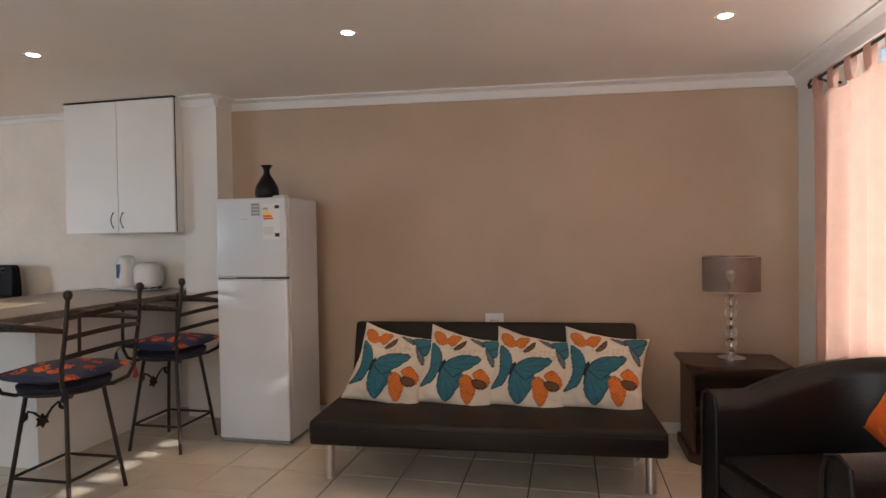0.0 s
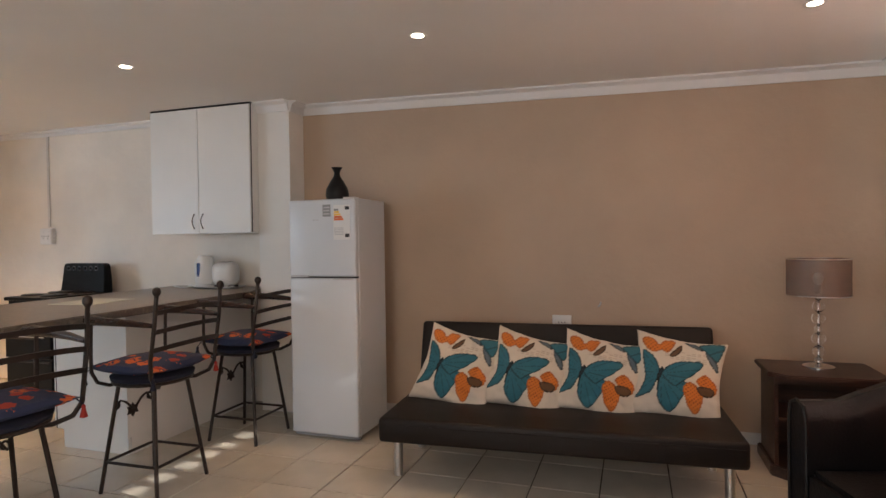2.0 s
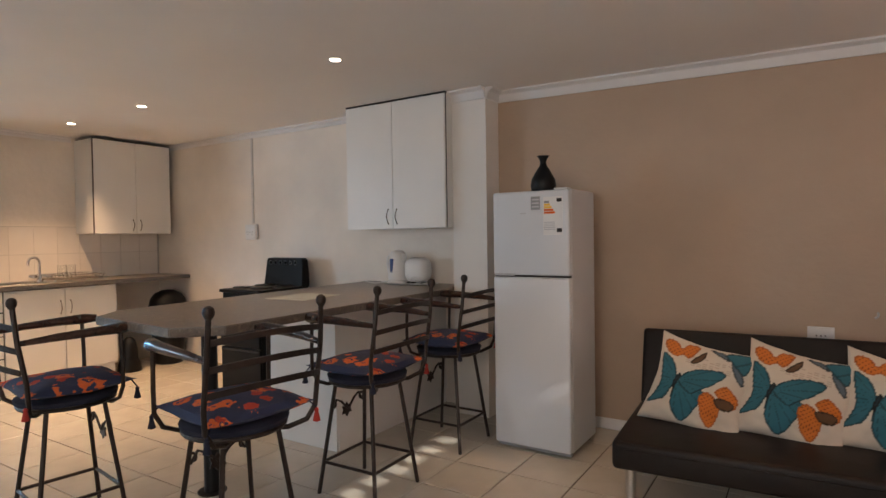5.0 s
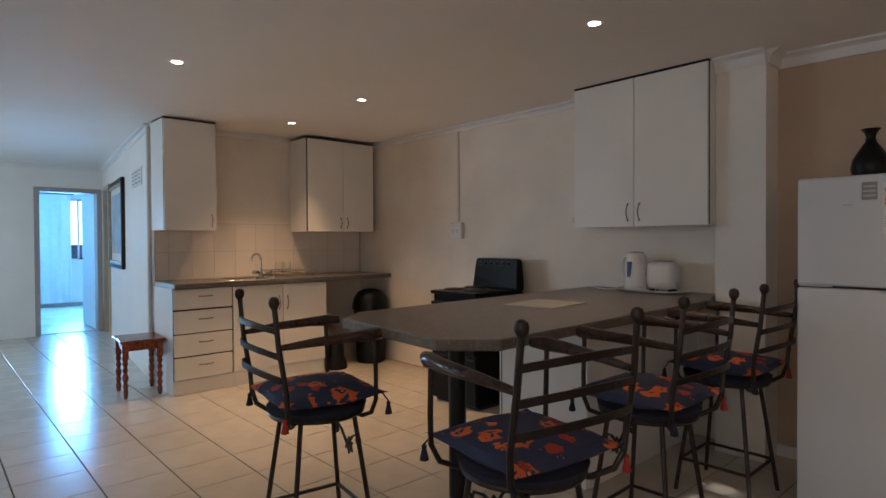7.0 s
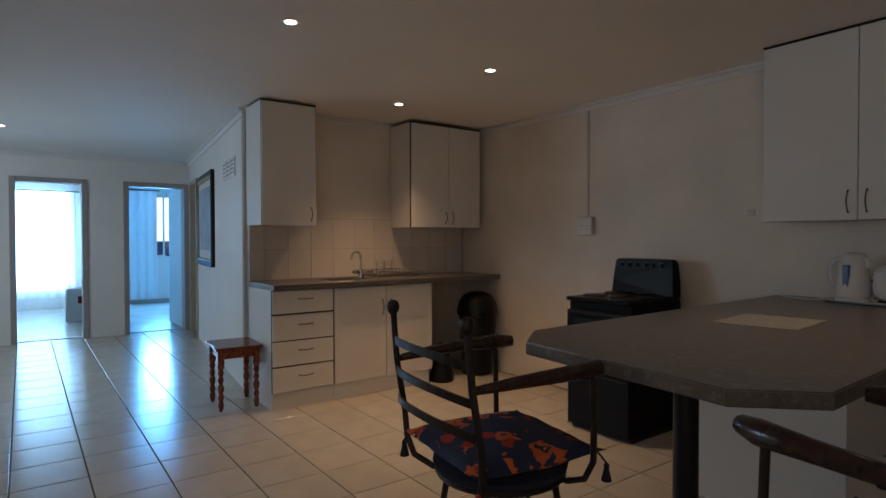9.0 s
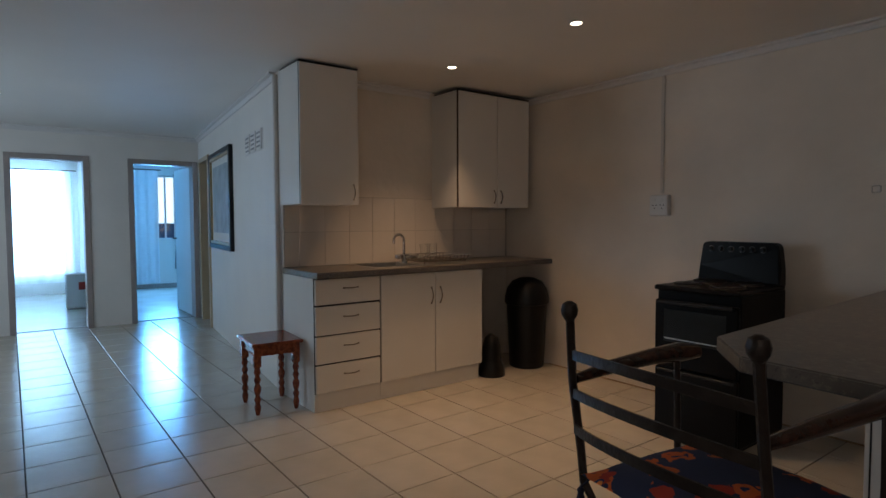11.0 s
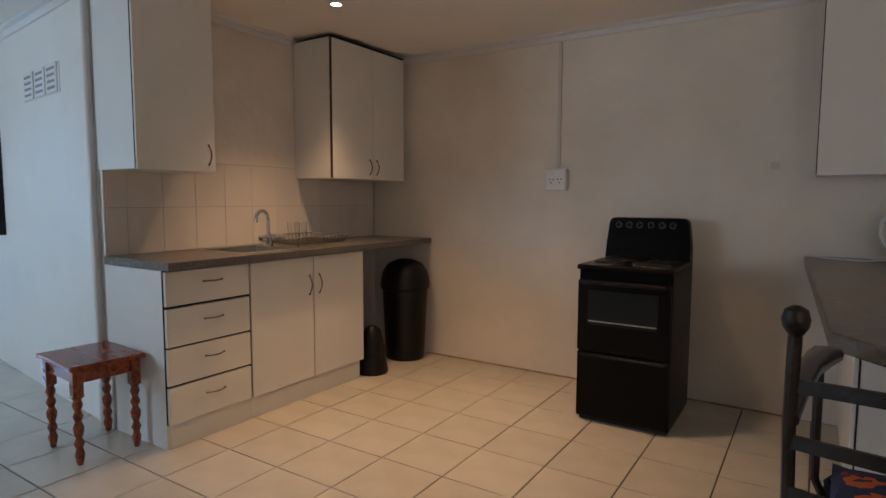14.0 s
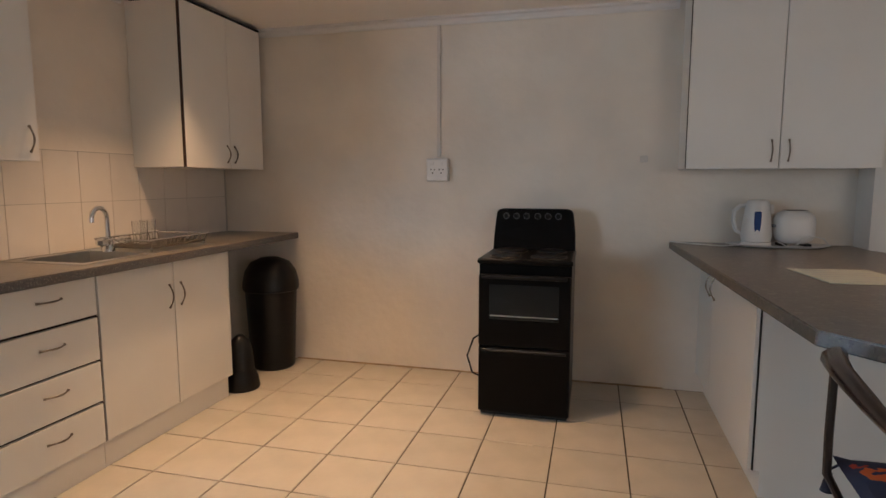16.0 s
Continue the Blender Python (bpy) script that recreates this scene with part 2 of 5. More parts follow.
def part(name, bm, material, parent, label="", smooth=False, kind=""):
    me = bpy.data.meshes.new(name)
    if smooth:
        for f in bm.faces:
            f.smooth = True
    bm.to_mesh(me)
    bm.free()
    me.materials.append(material)
    if smooth:
        me.set_sharp_from_angle(angle=radians(40))
    ob = new(name, me)
    if parent:
        ob.parent = parent
    return tagged(ob, label, kind=kind)


def B(*boxes, bevel=0.0, seg=1):
    """One bmesh of boxes (x0, x1, y0, y1, z0, z1)."""
    bm = bmesh.new()
    for x0, x1, y0, y1, z0, z1 in boxes:
        r = bmesh.ops.create_cube(bm, size=1)
        for v in r["verts"]:
            v.co = Vector((x0 if v.co.x < 0 else x1, y0 if v.co.y < 0 else y1, z0 if v.co.z < 0 else z1))
    if bevel:
        bmesh.ops.bevel(bm, geom=bm.edges[:], offset=bevel, segments=seg, affect="EDGES", profile=0.5)
    return bm


def tube(points, r, seg=8, bm=None, closed=False):
    """A round bar along points; r may be a list."""
    bm = bm or bmesh.new()
    pts = [Vector(p) for p in points]
    rad = r if isinstance(r, (list, tuple)) else [r] * len(pts)
    rings, side = [], None
    for i, p in enumerate(pts):
        a, b = pts[max(i - 1, 0)], pts[min(i + 1, len(pts) - 1)]
        if closed:
            a, b = pts[i - 1], pts[(i + 1) % len(pts)]
        d = (b - a).normalized()
        if side is None:
            side = d.orthogonal().normalized()
        side = (side - d * side.dot(d)).normalized()
        up = d.cross(side)
        rings.append([bm.verts.new(p + (side * math.cos(2 * math.pi * k / seg) + up * math.sin(2 * math.pi * k / seg)) * rad[i]) for k in range(seg)])
    n = len(rings)
    for i in range(n if closed else n - 1):
        q = rings[(i + 1) % n]
        for k in range(seg):
            bm.faces.new((rings[i][k], rings[i][(k + 1) % seg], q[(k + 1) % seg], q[k]))
    if not closed:
        bm.faces.new(rings[0][::-1])
        bm.faces.new(rings[-1])
    return bm


def lathe(profile, seg=24, bm=None, at=(0, 0, 0)):
    """Turned shape: profile of (radius, z)."""
    bm = bm or bmesh.new()
    rings = [[bm.verts.new((at[0] + r * math.cos(2 * math.pi * k / seg), at[1] + r * math.sin(2 * math.pi * k / seg), at[2] + z)) for k in range(seg)] for r, z in profile]
    for a, b in zip(rings, rings[1:]):
        for k in range(seg):
            bm.faces.new((a[k], a[(k + 1) % seg], b[(k + 1) % seg], b[k]))
    bm.faces.new(rings[0][::-1])
    bm.faces.new(rings[-1])
    return bm


def prism(poly, z0, z1, bevel=0.0):
    bm = bmesh.new()
    lo = [bm.verts.new((x, y, z0)) for x, y in poly]
    hi = [bm.verts.new((x, y, z1)) for x, y in poly]
    n = len(poly)
    bm.faces.new(lo[::-1])
    bm.faces.new(hi)
    for i in range(n):
        bm.faces.new((lo[i], lo[(i + 1) % n], hi[(i + 1) % n], hi[i]))
    bmesh.ops.recalc_face_normals(bm, faces=bm.faces[:])
    if bevel:
        bmesh.ops.bevel(bm, geom=bm.edges[:], offset=bevel, segments=2, affect="EDGES")
    return bm


def arc(c, r, a0, a1, n=8, plane="xz"):
    out = []
    for i in range(n + 1):
        a = radians(a0 + (a1 - a0) * i / n)
        u, v = r * math.cos(a), r * math.sin(a)
        out.append({"xz": (c[0] + u, c[1], c[2] + v), "yz": (c[0], c[1] + u, c[2] + v), "xy": (c[0] + u, c[1] + v, c[2])}[plane])
    return out


def structure(name, bm, material, label):
    return part(name, bm, material, None, label, kind="structure")


# ---- the building ----
T = 0.15
floor = structure("floor", B((X_W - 4.2, X_E, -2.6, 4.3, -0.15, -0.006)), M_GROUT, "cream glazed floor tiles with dark grout joints")
cz = lambda x: CEIL - 0.02 * max(0.0, x + 1.68)
cb = prism([(X_W - 4.2, CEIL), (-1.68, CEIL), (X_E + T, cz(X_E + T)), (X_E + T, CEIL + 0.15), (X_W - 4.2, CEIL + 0.15)], -2.6, 4.3)
cb.transform(Matrix(((1, 0, 0, 0), (0, 0, 1, 0), (0, 1, 0, 0), (0, 0, 0, 1))))
bmesh.ops.reverse_faces(cb, faces=cb.faces[:])
structure("ceiling", cb, M_CEIL, "flat smooth off-white painted ceiling with round downlights")
structure("wall_north", B((-1.68, X_E, Y_N, Y_N + T, 0, CEIL)), M_TAN, "tan painted wall behind the leather sofa")
structure("wall_kitchen", B((WALL_K, -1.68, Y_N, Y_N + T, 0, CEIL)), M_WALL_WARM, "white painted kitchen wall behind the stove")
structure("column", B((-1.95, -1.68, 3.93, Y_N, 0, CEIL)), M_WALL, "white painted column between kitchen and living room")
structure("wall_west", B((WALL_K - T, WALL_K, 1.985, Y_N, 0, CEIL)), M_WALL_WARM, "white painted kitchen wall above the sink worktop")


def corr_y(x):
    return 1.98 - (x + 5.93) * 0.11


def corr_prism(x0, x1, z0, z1, off=0.0, deep=T):
    return prism([(x0, corr_y(x0) - off), (x1, corr_y(x1) - off), (x1, corr_y(x1) + deep), (x0, corr_y(x0) + deep)], z0, z1)


structure("wall_corridor", corr_prism(WALL_K - T, -8.93, 0, CEIL), M_WALL, "white painted passage wall with a framed picture and air vent")
structure("wall_corridor_lintel", corr_prism(-8.93, -9.62, 2.0, CEIL), M_WALL, "white painted wall above a passage doorway")
structure("wall_corridor_end", corr_prism(-9.62, X_W, 0, CEIL), M_WALL, "short white painted wall beside the bedroom door")
structure("wall_passage_room", B((-9.9, -8.0, 3.2, 3.3, 0, CEIL)), M_WALL, "white painted wall in the room behind the passage")
D1, D2, DH = (0.42, 1.205), (1.60, 2.385), 1.985
for nm, y0, y1, z0 in (("wall_end_1", Y_S, D1[0], 0), ("wall_end_2", D1[1], D2[0], 0), ("wall_end_3", D2[1], 3.3, 0), ("wall_end_lintel_1", D1[0], D1[1], DH), ("wall_end_lintel_2", D2[0], D2[1], DH)):
    structure(nm, B((X_W - T, X_W, y0, y1, z0, CEIL)), M_WALL, "white painted end wall with two bedroom doorways")


def wall_with_window(name, axis, c0, c1, a0, a1, o0, o1, z0, z1, label):
    boxes = [(a0, o0, 0, CEIL), (o1, a1, 0, CEIL), (o0, o1, 0, z0), (o0, o1, z1, CEIL)]
    for a, b, lo, hi in boxes:
        structure(name, B((a, b, c0, c1, lo, hi) if axis == "x" else (c0, c1, a, b, lo, hi)), M_WALL, label)


# out of view; the south opening is assumed, to go with the fill lamp
wall_with_window("wall_south", "x", Y_S - T, Y_S, -4.2, X_E, -1.3, 0.9, 0.75, 2.1, "unseen white painted wall with an assumed wide window")
wall_with_window("wall_hall", "x", Y_S - T, Y_S, X_W, -4.2, -8.4, -6.8, 0.95, 2.05, "white painted passage wall with a window")
wall_with_window("wall_east", "y", X_E, X_E + T, Y_S - T, Y_N, 1.2, 3.5, 0.7, 2.165, "grey-white painted wall around the curtained window")
XB = -13.8
wall_with_window("wall_bedroom_west_1", "y", XB - T, XB, -2.6, 1.42, -0.35, 1.2, 0.35, 2.1, "white painted bedroom wall with a bright window")
wall_with_window("wall_bedroom_west_2", "y", XB - T, XB, 1.42, 4.3, 2.62, 3.02, 0.88, 2.11, "white painted bedroom wall with a small window")
structure("floor_bedroom", B((XB, X_W - T - 0.005, -2.45, 1.42, -0.006, 0.0), (XB, X_W - T - 0.005, 1.5, 4.15, -0.006, 0.0)), M_BFLOOR, "pale plain sheet floor of the bedrooms")
structure("wall_bedroom_partition", B((XB, X_W - T, 1.42, 1.5, 0, CEIL)), M_WALL, "white painted partition between two bedrooms")
structure("wall_bedroom_north", B((XB, X_W - T, 4.15, 4.3, 0, CEIL)), M_WALL, "white painted bedroom side wall")
structure("wall_bedroom_south", B((XB, X_W - T, -2.6, -2.45, 0, CEIL)), M_WALL, "white painted bedroom side wall")
structure("backdrop_building", B((-15.6, -15.5, 2.2, 3.9, 0.0, 1.20)), mat("blue_outbuilding_paint", (0.03, 0.10, 0.24), 0.7), "low blue outbuilding seen through the small bedroom window")
# Added emissive panel: its glow imitates the overexposed daylight beyond the bedroom windows.
structure("backdrop", B((-19.0, -18.9, -12, 14, -0.15, 6)), glow("daylight_glow", (0.62, 0.82, 1.0), 2.2), "pale glowing panel standing in for daylight outside the bedroom windows")
structure("ground", B((-60, 60, -60, 60, -0.3, -0.16)), mat("bare_ground", (0.2, 0.17, 0.13), 0.95), "bare ground outside the building")


def cornice(name, p0, p1, inward, h=0.075, d=0.06):
    """Coved strip between wall and ceiling, from p0 to p1."""
    bm = bmesh.new()
    prof = [(0, -h), (0.012, -h), (0.018, -h * 0.75), (d * 0.45, -h * 0.35), (d * 0.85, -0.014), (d, -0.012), (d, 0), (0, 0)]
    ends = []
    for p in (p0, p1):
        ends.append([bm.verts.new((p[0] + inward[0] * a, p[1] + inward[1] * a, cz(p[0] + inward[0] * a) + b)) for a, b in prof])
    k = len(prof)
    for i in range(k):
        bm.faces.new((ends[0][i], ends[0][(i + 1) % k], ends[1][(i + 1) % k], ends[1][i]))
    bm.faces.new(ends[0])
    bm.faces.new(ends[1][::-1])
    bmesh.ops.recalc_face_normals(bm, faces=bm.faces[:])
    structure(name, bm, M_TRIM, "white coved plaster cornice under the ceiling")


cornice("cornice", (-1.68, Y_N), (X_E, Y_N), (0, -1))
cornice("cornice", (-1.68, 3.928), (-1.68, Y_N), (1, 0))
cornice("cornice", (-1.95, 3.93), (-1.68, 3.93), (0, -1))
cornice("cornice", (WALL_K, Y_N), (-2.9, Y_N), (0, -1), 0.05, 0.04)
cornice("cornice", (WALL_K, 2.42), (WALL_K, 3.24), (1, 0), 0.05, 0.04)
cornice("cornice", (X_E, Y_S), (X_E, Y_N), (-1, 0), 0.09, 0.08)
cornice("cornice", (-9.78, corr_y(-9.78)), (-6.0, corr_y(-6.0)), (0, -1), 0.05, 0.05)
cornice("cornice", (X_W, Y_S), (X_W, 2.38), (1, 0), 0.05, 0.06)
structure("baseboard_kitchen", B((-5.36, -2.9, Y_N - 0.01, Y_N, 0, 0.009), bevel=0.002), mat("stained_mortar", (0.40, 0.29, 0.19), 0.9, 0, 0.4, 12, 0.2, 60), "stained mortar fillet at the foot of the kitchen wall")
structure("baseboard", B((-1.68, X_E, Y_N - 0.012, Y_N, 0, 0.07), bevel=0.003), M_TRIM, "low white baseboard under the tan wall")


def door_frame(name, y0, y1, x, h, material, label):
    w = 0.06
    ob = structure(name, B((x - T - 0.01, x + 0.02, y0, y0 + w, 0, h), (x - T - 0.01, x + 0.02, y1 - w, y1, 0, h), (x - T - 0.01, x + 0.02, y0 + w, y1 - w, h - w, h), bevel=0.004), material, label)
    return ob


door_frame("door_1", *D1, X_W, DH, M_DOORF, "grey painted door frame of an open bedroom doorway")
door_frame("door_2", *D2, X_W, DH, M_DOORF, "grey painted door frame of the second bedroom doorway")
structure("door_3", prism([(-8.93, corr_y(-8.93) - 0.02), (-8.99, corr_y(-8.99) - 0.02), (-8.99, corr_y(-8.99) + T + 0.01), (-8.93, corr_y(-8.93) + T + 0.01)], 0, 1.95), M_DOORB, "beige painted frame of the passage doorway")
structure("door_3_jamb", prism([(-9.56, corr_y(-9.56) - 0.02), (-9.62, corr_y(-9.62) - 0.02), (-9.62, corr_y(-9.62) + T + 0.01), (-9.56, corr_y(-9.56) + T + 0.01)], 0, 1.95), M_DOORB, "beige painted frame of the passage doorway")
structure("door_3_head", prism([(-8.93, corr_y(-8.93) - 0.02), (-9.62, corr_y(-9.62) - 0.02), (-9.62, corr_y(-9.62) + T + 0.01), (-8.93, corr_y(-8.93) + T + 0.01)], 1.95, 2.0), M_DOORB, "beige painted head of the passage doorway")


def bedroom_door():
    d = thing("bedroom_door", "white flush bedroom door standing wide open with a lever handle", "door", (-9.95, 2.325, 0), 0)
    d.rotation_euler.z = radians(181)
    part("leaf", B((0, 0.76, -0.035, 0.0, 0.01, 1.93), bevel=0.003), M_DOOR, d)
    part("door_handle", tube([(0.7, -0.035, 1.0), (0.7, -0.08, 1.0), (0.6, -0.085, 1.0)], 0.009, 8, tube([(0.7, 0, 1.0), (0.7, 0.05, 1.0), (0.6, 0.055, 1.0)], 0.009)), M_IRON, d, "dark lever handle", True)


bedroom_door()

# ---- kitchen ----


def bow_handle(parent, p, along, out, length=0.1):
    """A bow-shaped pull: p centre, along and out unit vectors."""
    p, a, o = Vector(p), Vector(along), Vector(out)
    pts = [p + a * length * (t - 0.5) + o * (0.004 + 0.024 * math.sin(math.pi * t)) for t in [i / 8 for i in range(9)]]
    bm = tube(pts, [0.006, 0.0035, 0.0035, 0.004, 0.0045, 0.004, 0.0035, 0.0035, 0.006], 8)
    part("handle", bm, M_HANDLE, parent, "dark pewter bow handle", True)


def panels(parent, *named):
    """Boards of a cabinet, each a part: (name, box)."""
    for nm, box in named:
        part(nm, B(box), M_MELA, parent)


def base_cabinet_west():
    x0, xf, y0, y1, z1 = WALL_K + 0.002, -5.375, 1.978, 3.37, 0.862
    c = thing("drawer_unit", "white melamine drawer unit with four drawers beside the red-brown stool", "kitchen cabinet", (0, 0, 0))
    panels(c, ("side_panel", (x0, xf - 0.024, y0, y0 + 0.016, 0.0, z1)), ("side_panel", (x0, xf - 0.024, 2.46, 2.460, 0.12, z1)), ("back_panel", (x0, x0 + 0.01, y0 + 0.016, 2.445, 0.12, z1)), ("bottom_panel", (x0 + 0.01, xf - 0.024, y0 + 0.016, 2.445, 0.12, 0.135)))
    part("plinth", B((xf - 0.04, xf - 0.02, y0 + 0.017, 2.459, 0, 0.118)), M_MELA, c)
    part("shadow_gap", B((xf - 0.0235, xf - 0.0185, y0 - 0.0005, 2.4595, 0.121, z1)), M_DARK, c)
    for za, zb in ((0.125, 0.301), (0.313, 0.488), (0.498, 0.681), (0.694, 0.857)):
        d = part("drawer", B((xf - 0.018, xf, y0 + 0.004, 2.452, za, zb), bevel=0.0015), M_MELA, c)
        if za < 0.6:
            part("edge_strip", B((xf - 0.017, xf - 0.001, 2.4525, 2.4555, za, zb + 0.004)), M_DWOOD, d, "dark brown edge strip")
        bow_handle(d, (xf, (y0 + 2.46) / 2 + 0.01, (za + zb) / 2 + 0.02), (0, 1, 0), (1, 0, 0), 0.11)
    c = thing("sink_cabinet", "white melamine sink cabinet with two doors under the worktop", "kitchen cabinet", (0, 0, 0))
    panels(c, ("side_panel", (x0, xf - 0.024, 2.461, 2.475, 0.12, z1)), ("side_panel", (x0, xf - 0.024, y1 - 0.016, y1, 0.12, z1)), ("back_panel", (x0, x0 + 0.01, 2.475, y1 - 0.016, 0.12, 0.7)), ("bottom_panel", (x0 + 0.01, xf - 0.024, 2.475, y1 - 0.016, 0.12, 0.135)))
    part("plinth", B((xf - 0.04, xf - 0.02, 2.461, y1 - 0.02, 0, 0.118)), M_MELA, c)
    part("shadow_gap", B((xf - 0.0235, xf - 0.0185, 2.4615, y1 + 0.0005, 0.121, z1)), M_DARK, c)
    for ya, yb, s in ((2.463, 2.918, 1), (2.924, y1, -1)):
        d = part("door", B((xf - 0.018, xf, ya, yb, 0.123, 0.857), bevel=0.0015), M_MELA, c)
        bow_handle(d, (xf, (yb - 0.035) if s > 0 else (ya + 0.04), 0.69), (0, 0, 1), (1, 0, 0), 0.12)


base_cabinet_west()


def worktop_west():
    w = thing("sink_worktop", "speckled grey laminate worktop with inset sink against the tiled wall", "worktop")
    x0, x1, y0, y1 = WALL_K, -5.335, 1.975, Y_N - 0.002
    sx0, sx1, sy0, sy1 = -5.84, -5.44, 2.46, 2.88
    z0, z1 = 0.865, 0.905
    part("slab", B((x0, sx0 + 0.01, y0, y1, z0, z1), (sx1 - 0.01, x1, y0, y1, z0, z1), (sx0 + 0.01, sx1 - 0.01, y0, sy0 + 0.01, z0, z1), (sx0 + 0.01, sx1 - 0.01, sy1 - 0.01, y1, z0, z1)), M_TOP, w)
    part("edge_band", B((x1, x1 + 0.004, y0, y1, z0 + 0.002, z1 - 0.003), bevel=0.001), M_EDGE, w, "speckled edge band")
    s = thing("sink", "shallow stainless steel sink set into the grey worktop", "sink")
    zz = z1 + 0.003
    part("rim", B((sx0 - 0.02, sx0 + 0.02, sy0 - 0.02, sy1 + 0.44, z1, zz), (sx1 - 0.02, sx1 + 0.02, sy0 - 0.02, sy1 + 0.44, z1, zz), (sx0 + 0.02, sx1 - 0.02, sy0 - 0.02, sy0 + 0.02, z1, zz), (sx0 + 0.02, sx1 - 0.02, sy1 - 0.02, sy1 + 0.44, z1, zz), bevel=0.001), M_STEEL, s)
    b = B((sx0 + 0.014, sx1 - 0.014, sy0 + 0.014, sy1 - 0.014, z1 - 0.15, z1))
    top = [f for f in b.faces if f.normal.z > 0.9]
    bmesh.ops.delete(b, geom=top, context="FACES")
    part("bowl", b, M_STEEL, s)
    t = thing("tap", "chrome swan-neck sink mixer tap with two cross handles", "tap", (-5.70, 2.86, zz))
    part("body", lathe([(0.030, 0), (0.028, 0.02), (0.022, 0.03), (0.020, 0.055), (0.015, 0.065)]), M_CHROME, t, "", True)
    part("spout", tube([(0, 0, 0.055), (0, 0, 0.15)] + [(0.0, -0.045 + 0.045 * math.cos(radians(a)), 0.17 + 0.05 * math.sin(radians(a))) for a in range(0, 181, 20)] + [(0, -0.092, 0.15)], 0.0115, 12), M_CHROME, t, "", True)
    for sgn in (-1, 1):
        h = part("tap_handle", tube([(0, 0, 0.035), (0.02, sgn * 0.045, 0.045)], 0.009, 8), M_CHROME, t, "", True)
        part("knob", lathe([(0.014, -0.018), (0.032, -0.011), (0.034, 0.011), (0.016, 0.020)], 8, None, (0.034, sgn * 0.066, 0.052)), M_CHROME, h, "", True)


worktop_west()


def dish_rack():
    r = thing("dish_rack", "chrome wire dish rack on the worktop beside the sink", "dish rack", (-5.62, 3.09, 0.908))
    hx, hy = 0.15, 0.20
    loop = lambda z, k=0.0: [(-hx - k, -hy - k, z), (hx + k, -hy - k, z), (hx + k, hy + k, z), (-hx - k, hy + k, z)]
    bm = tube(loop(0.06, 0.02), 0.0045, 8, None, True)
    part("rim", bm, M_CHROME, r, "", True)
    part("lower_rim", tube(loop(0.02), 0.006, 6, None, True), M_HANDLE, r, "", True)
    for i in range(13):
        y = -hy + 2 * hy * i / 12
        part("wire", tube([(-hx - 0.018, y * 1.06, 0.06), (-hx, y, 0.02), (hx, y, 0.02), (hx + 0.018, y * 1.06, 0.06)], 0.0032, 6), M_HANDLE, r, "", True)
    for x in (-0.07, 0.0, 0.07):
        part("wire", tube([(x, -hy, 0.02), (x, hy, 0.02)], 0.0032, 6), M_HANDLE, r, "", True)
    for x, y in ((-hx, -hy), (hx, -hy), (hx, hy), (-hx, hy)):
        part("foot", lathe([(0.007, 0), (0.007, 0.02)], 8, None, (x, y, 0)), M_CHROME, r)
    g = thing("drinking_glass", "clear straight drinking glass standing in the dish rack", "glass", (-5.66, 3.03, 0.931))
    part("glass_body", lathe([(0.034, 0), (0.040, 0.12), (0.038, 0.12), (0.032, 0.008), (0.001, 0.008)], 20), M_GLASS, g, "", True)
    g2 = copy_thing(g, pose(-5.69, 3.12, 0.931))
    g2["label"] = "second clear drinking glass in the wire dish rack"


dish_rack()


def splashback():
    k = 0
    for zi, (za, zb) in enumerate(((0.907, 1.151), (1.153, 1.409))):
        y = 1.992
        while y < Y_N - 0.02:
            y1 = min(y + (0.108 if y < 2.0 else 0.2), Y_N - 0.003)
            part("wall_tile", B((WALL_K, WALL_K + 0.006, y + 0.0015, y1 - 0.0015, za, zb - 0.001)), M_WTILE, SPLASH)
            y = y1
            k += 1


SPLASH = structure("splashback", B((WALL_K, WALL_K + 0.003, 1.99, Y_N - 0.001, 0.906, 1.412)), M_WGROUT, "white glazed wall tiles in two rows over the worktop")
splashback()


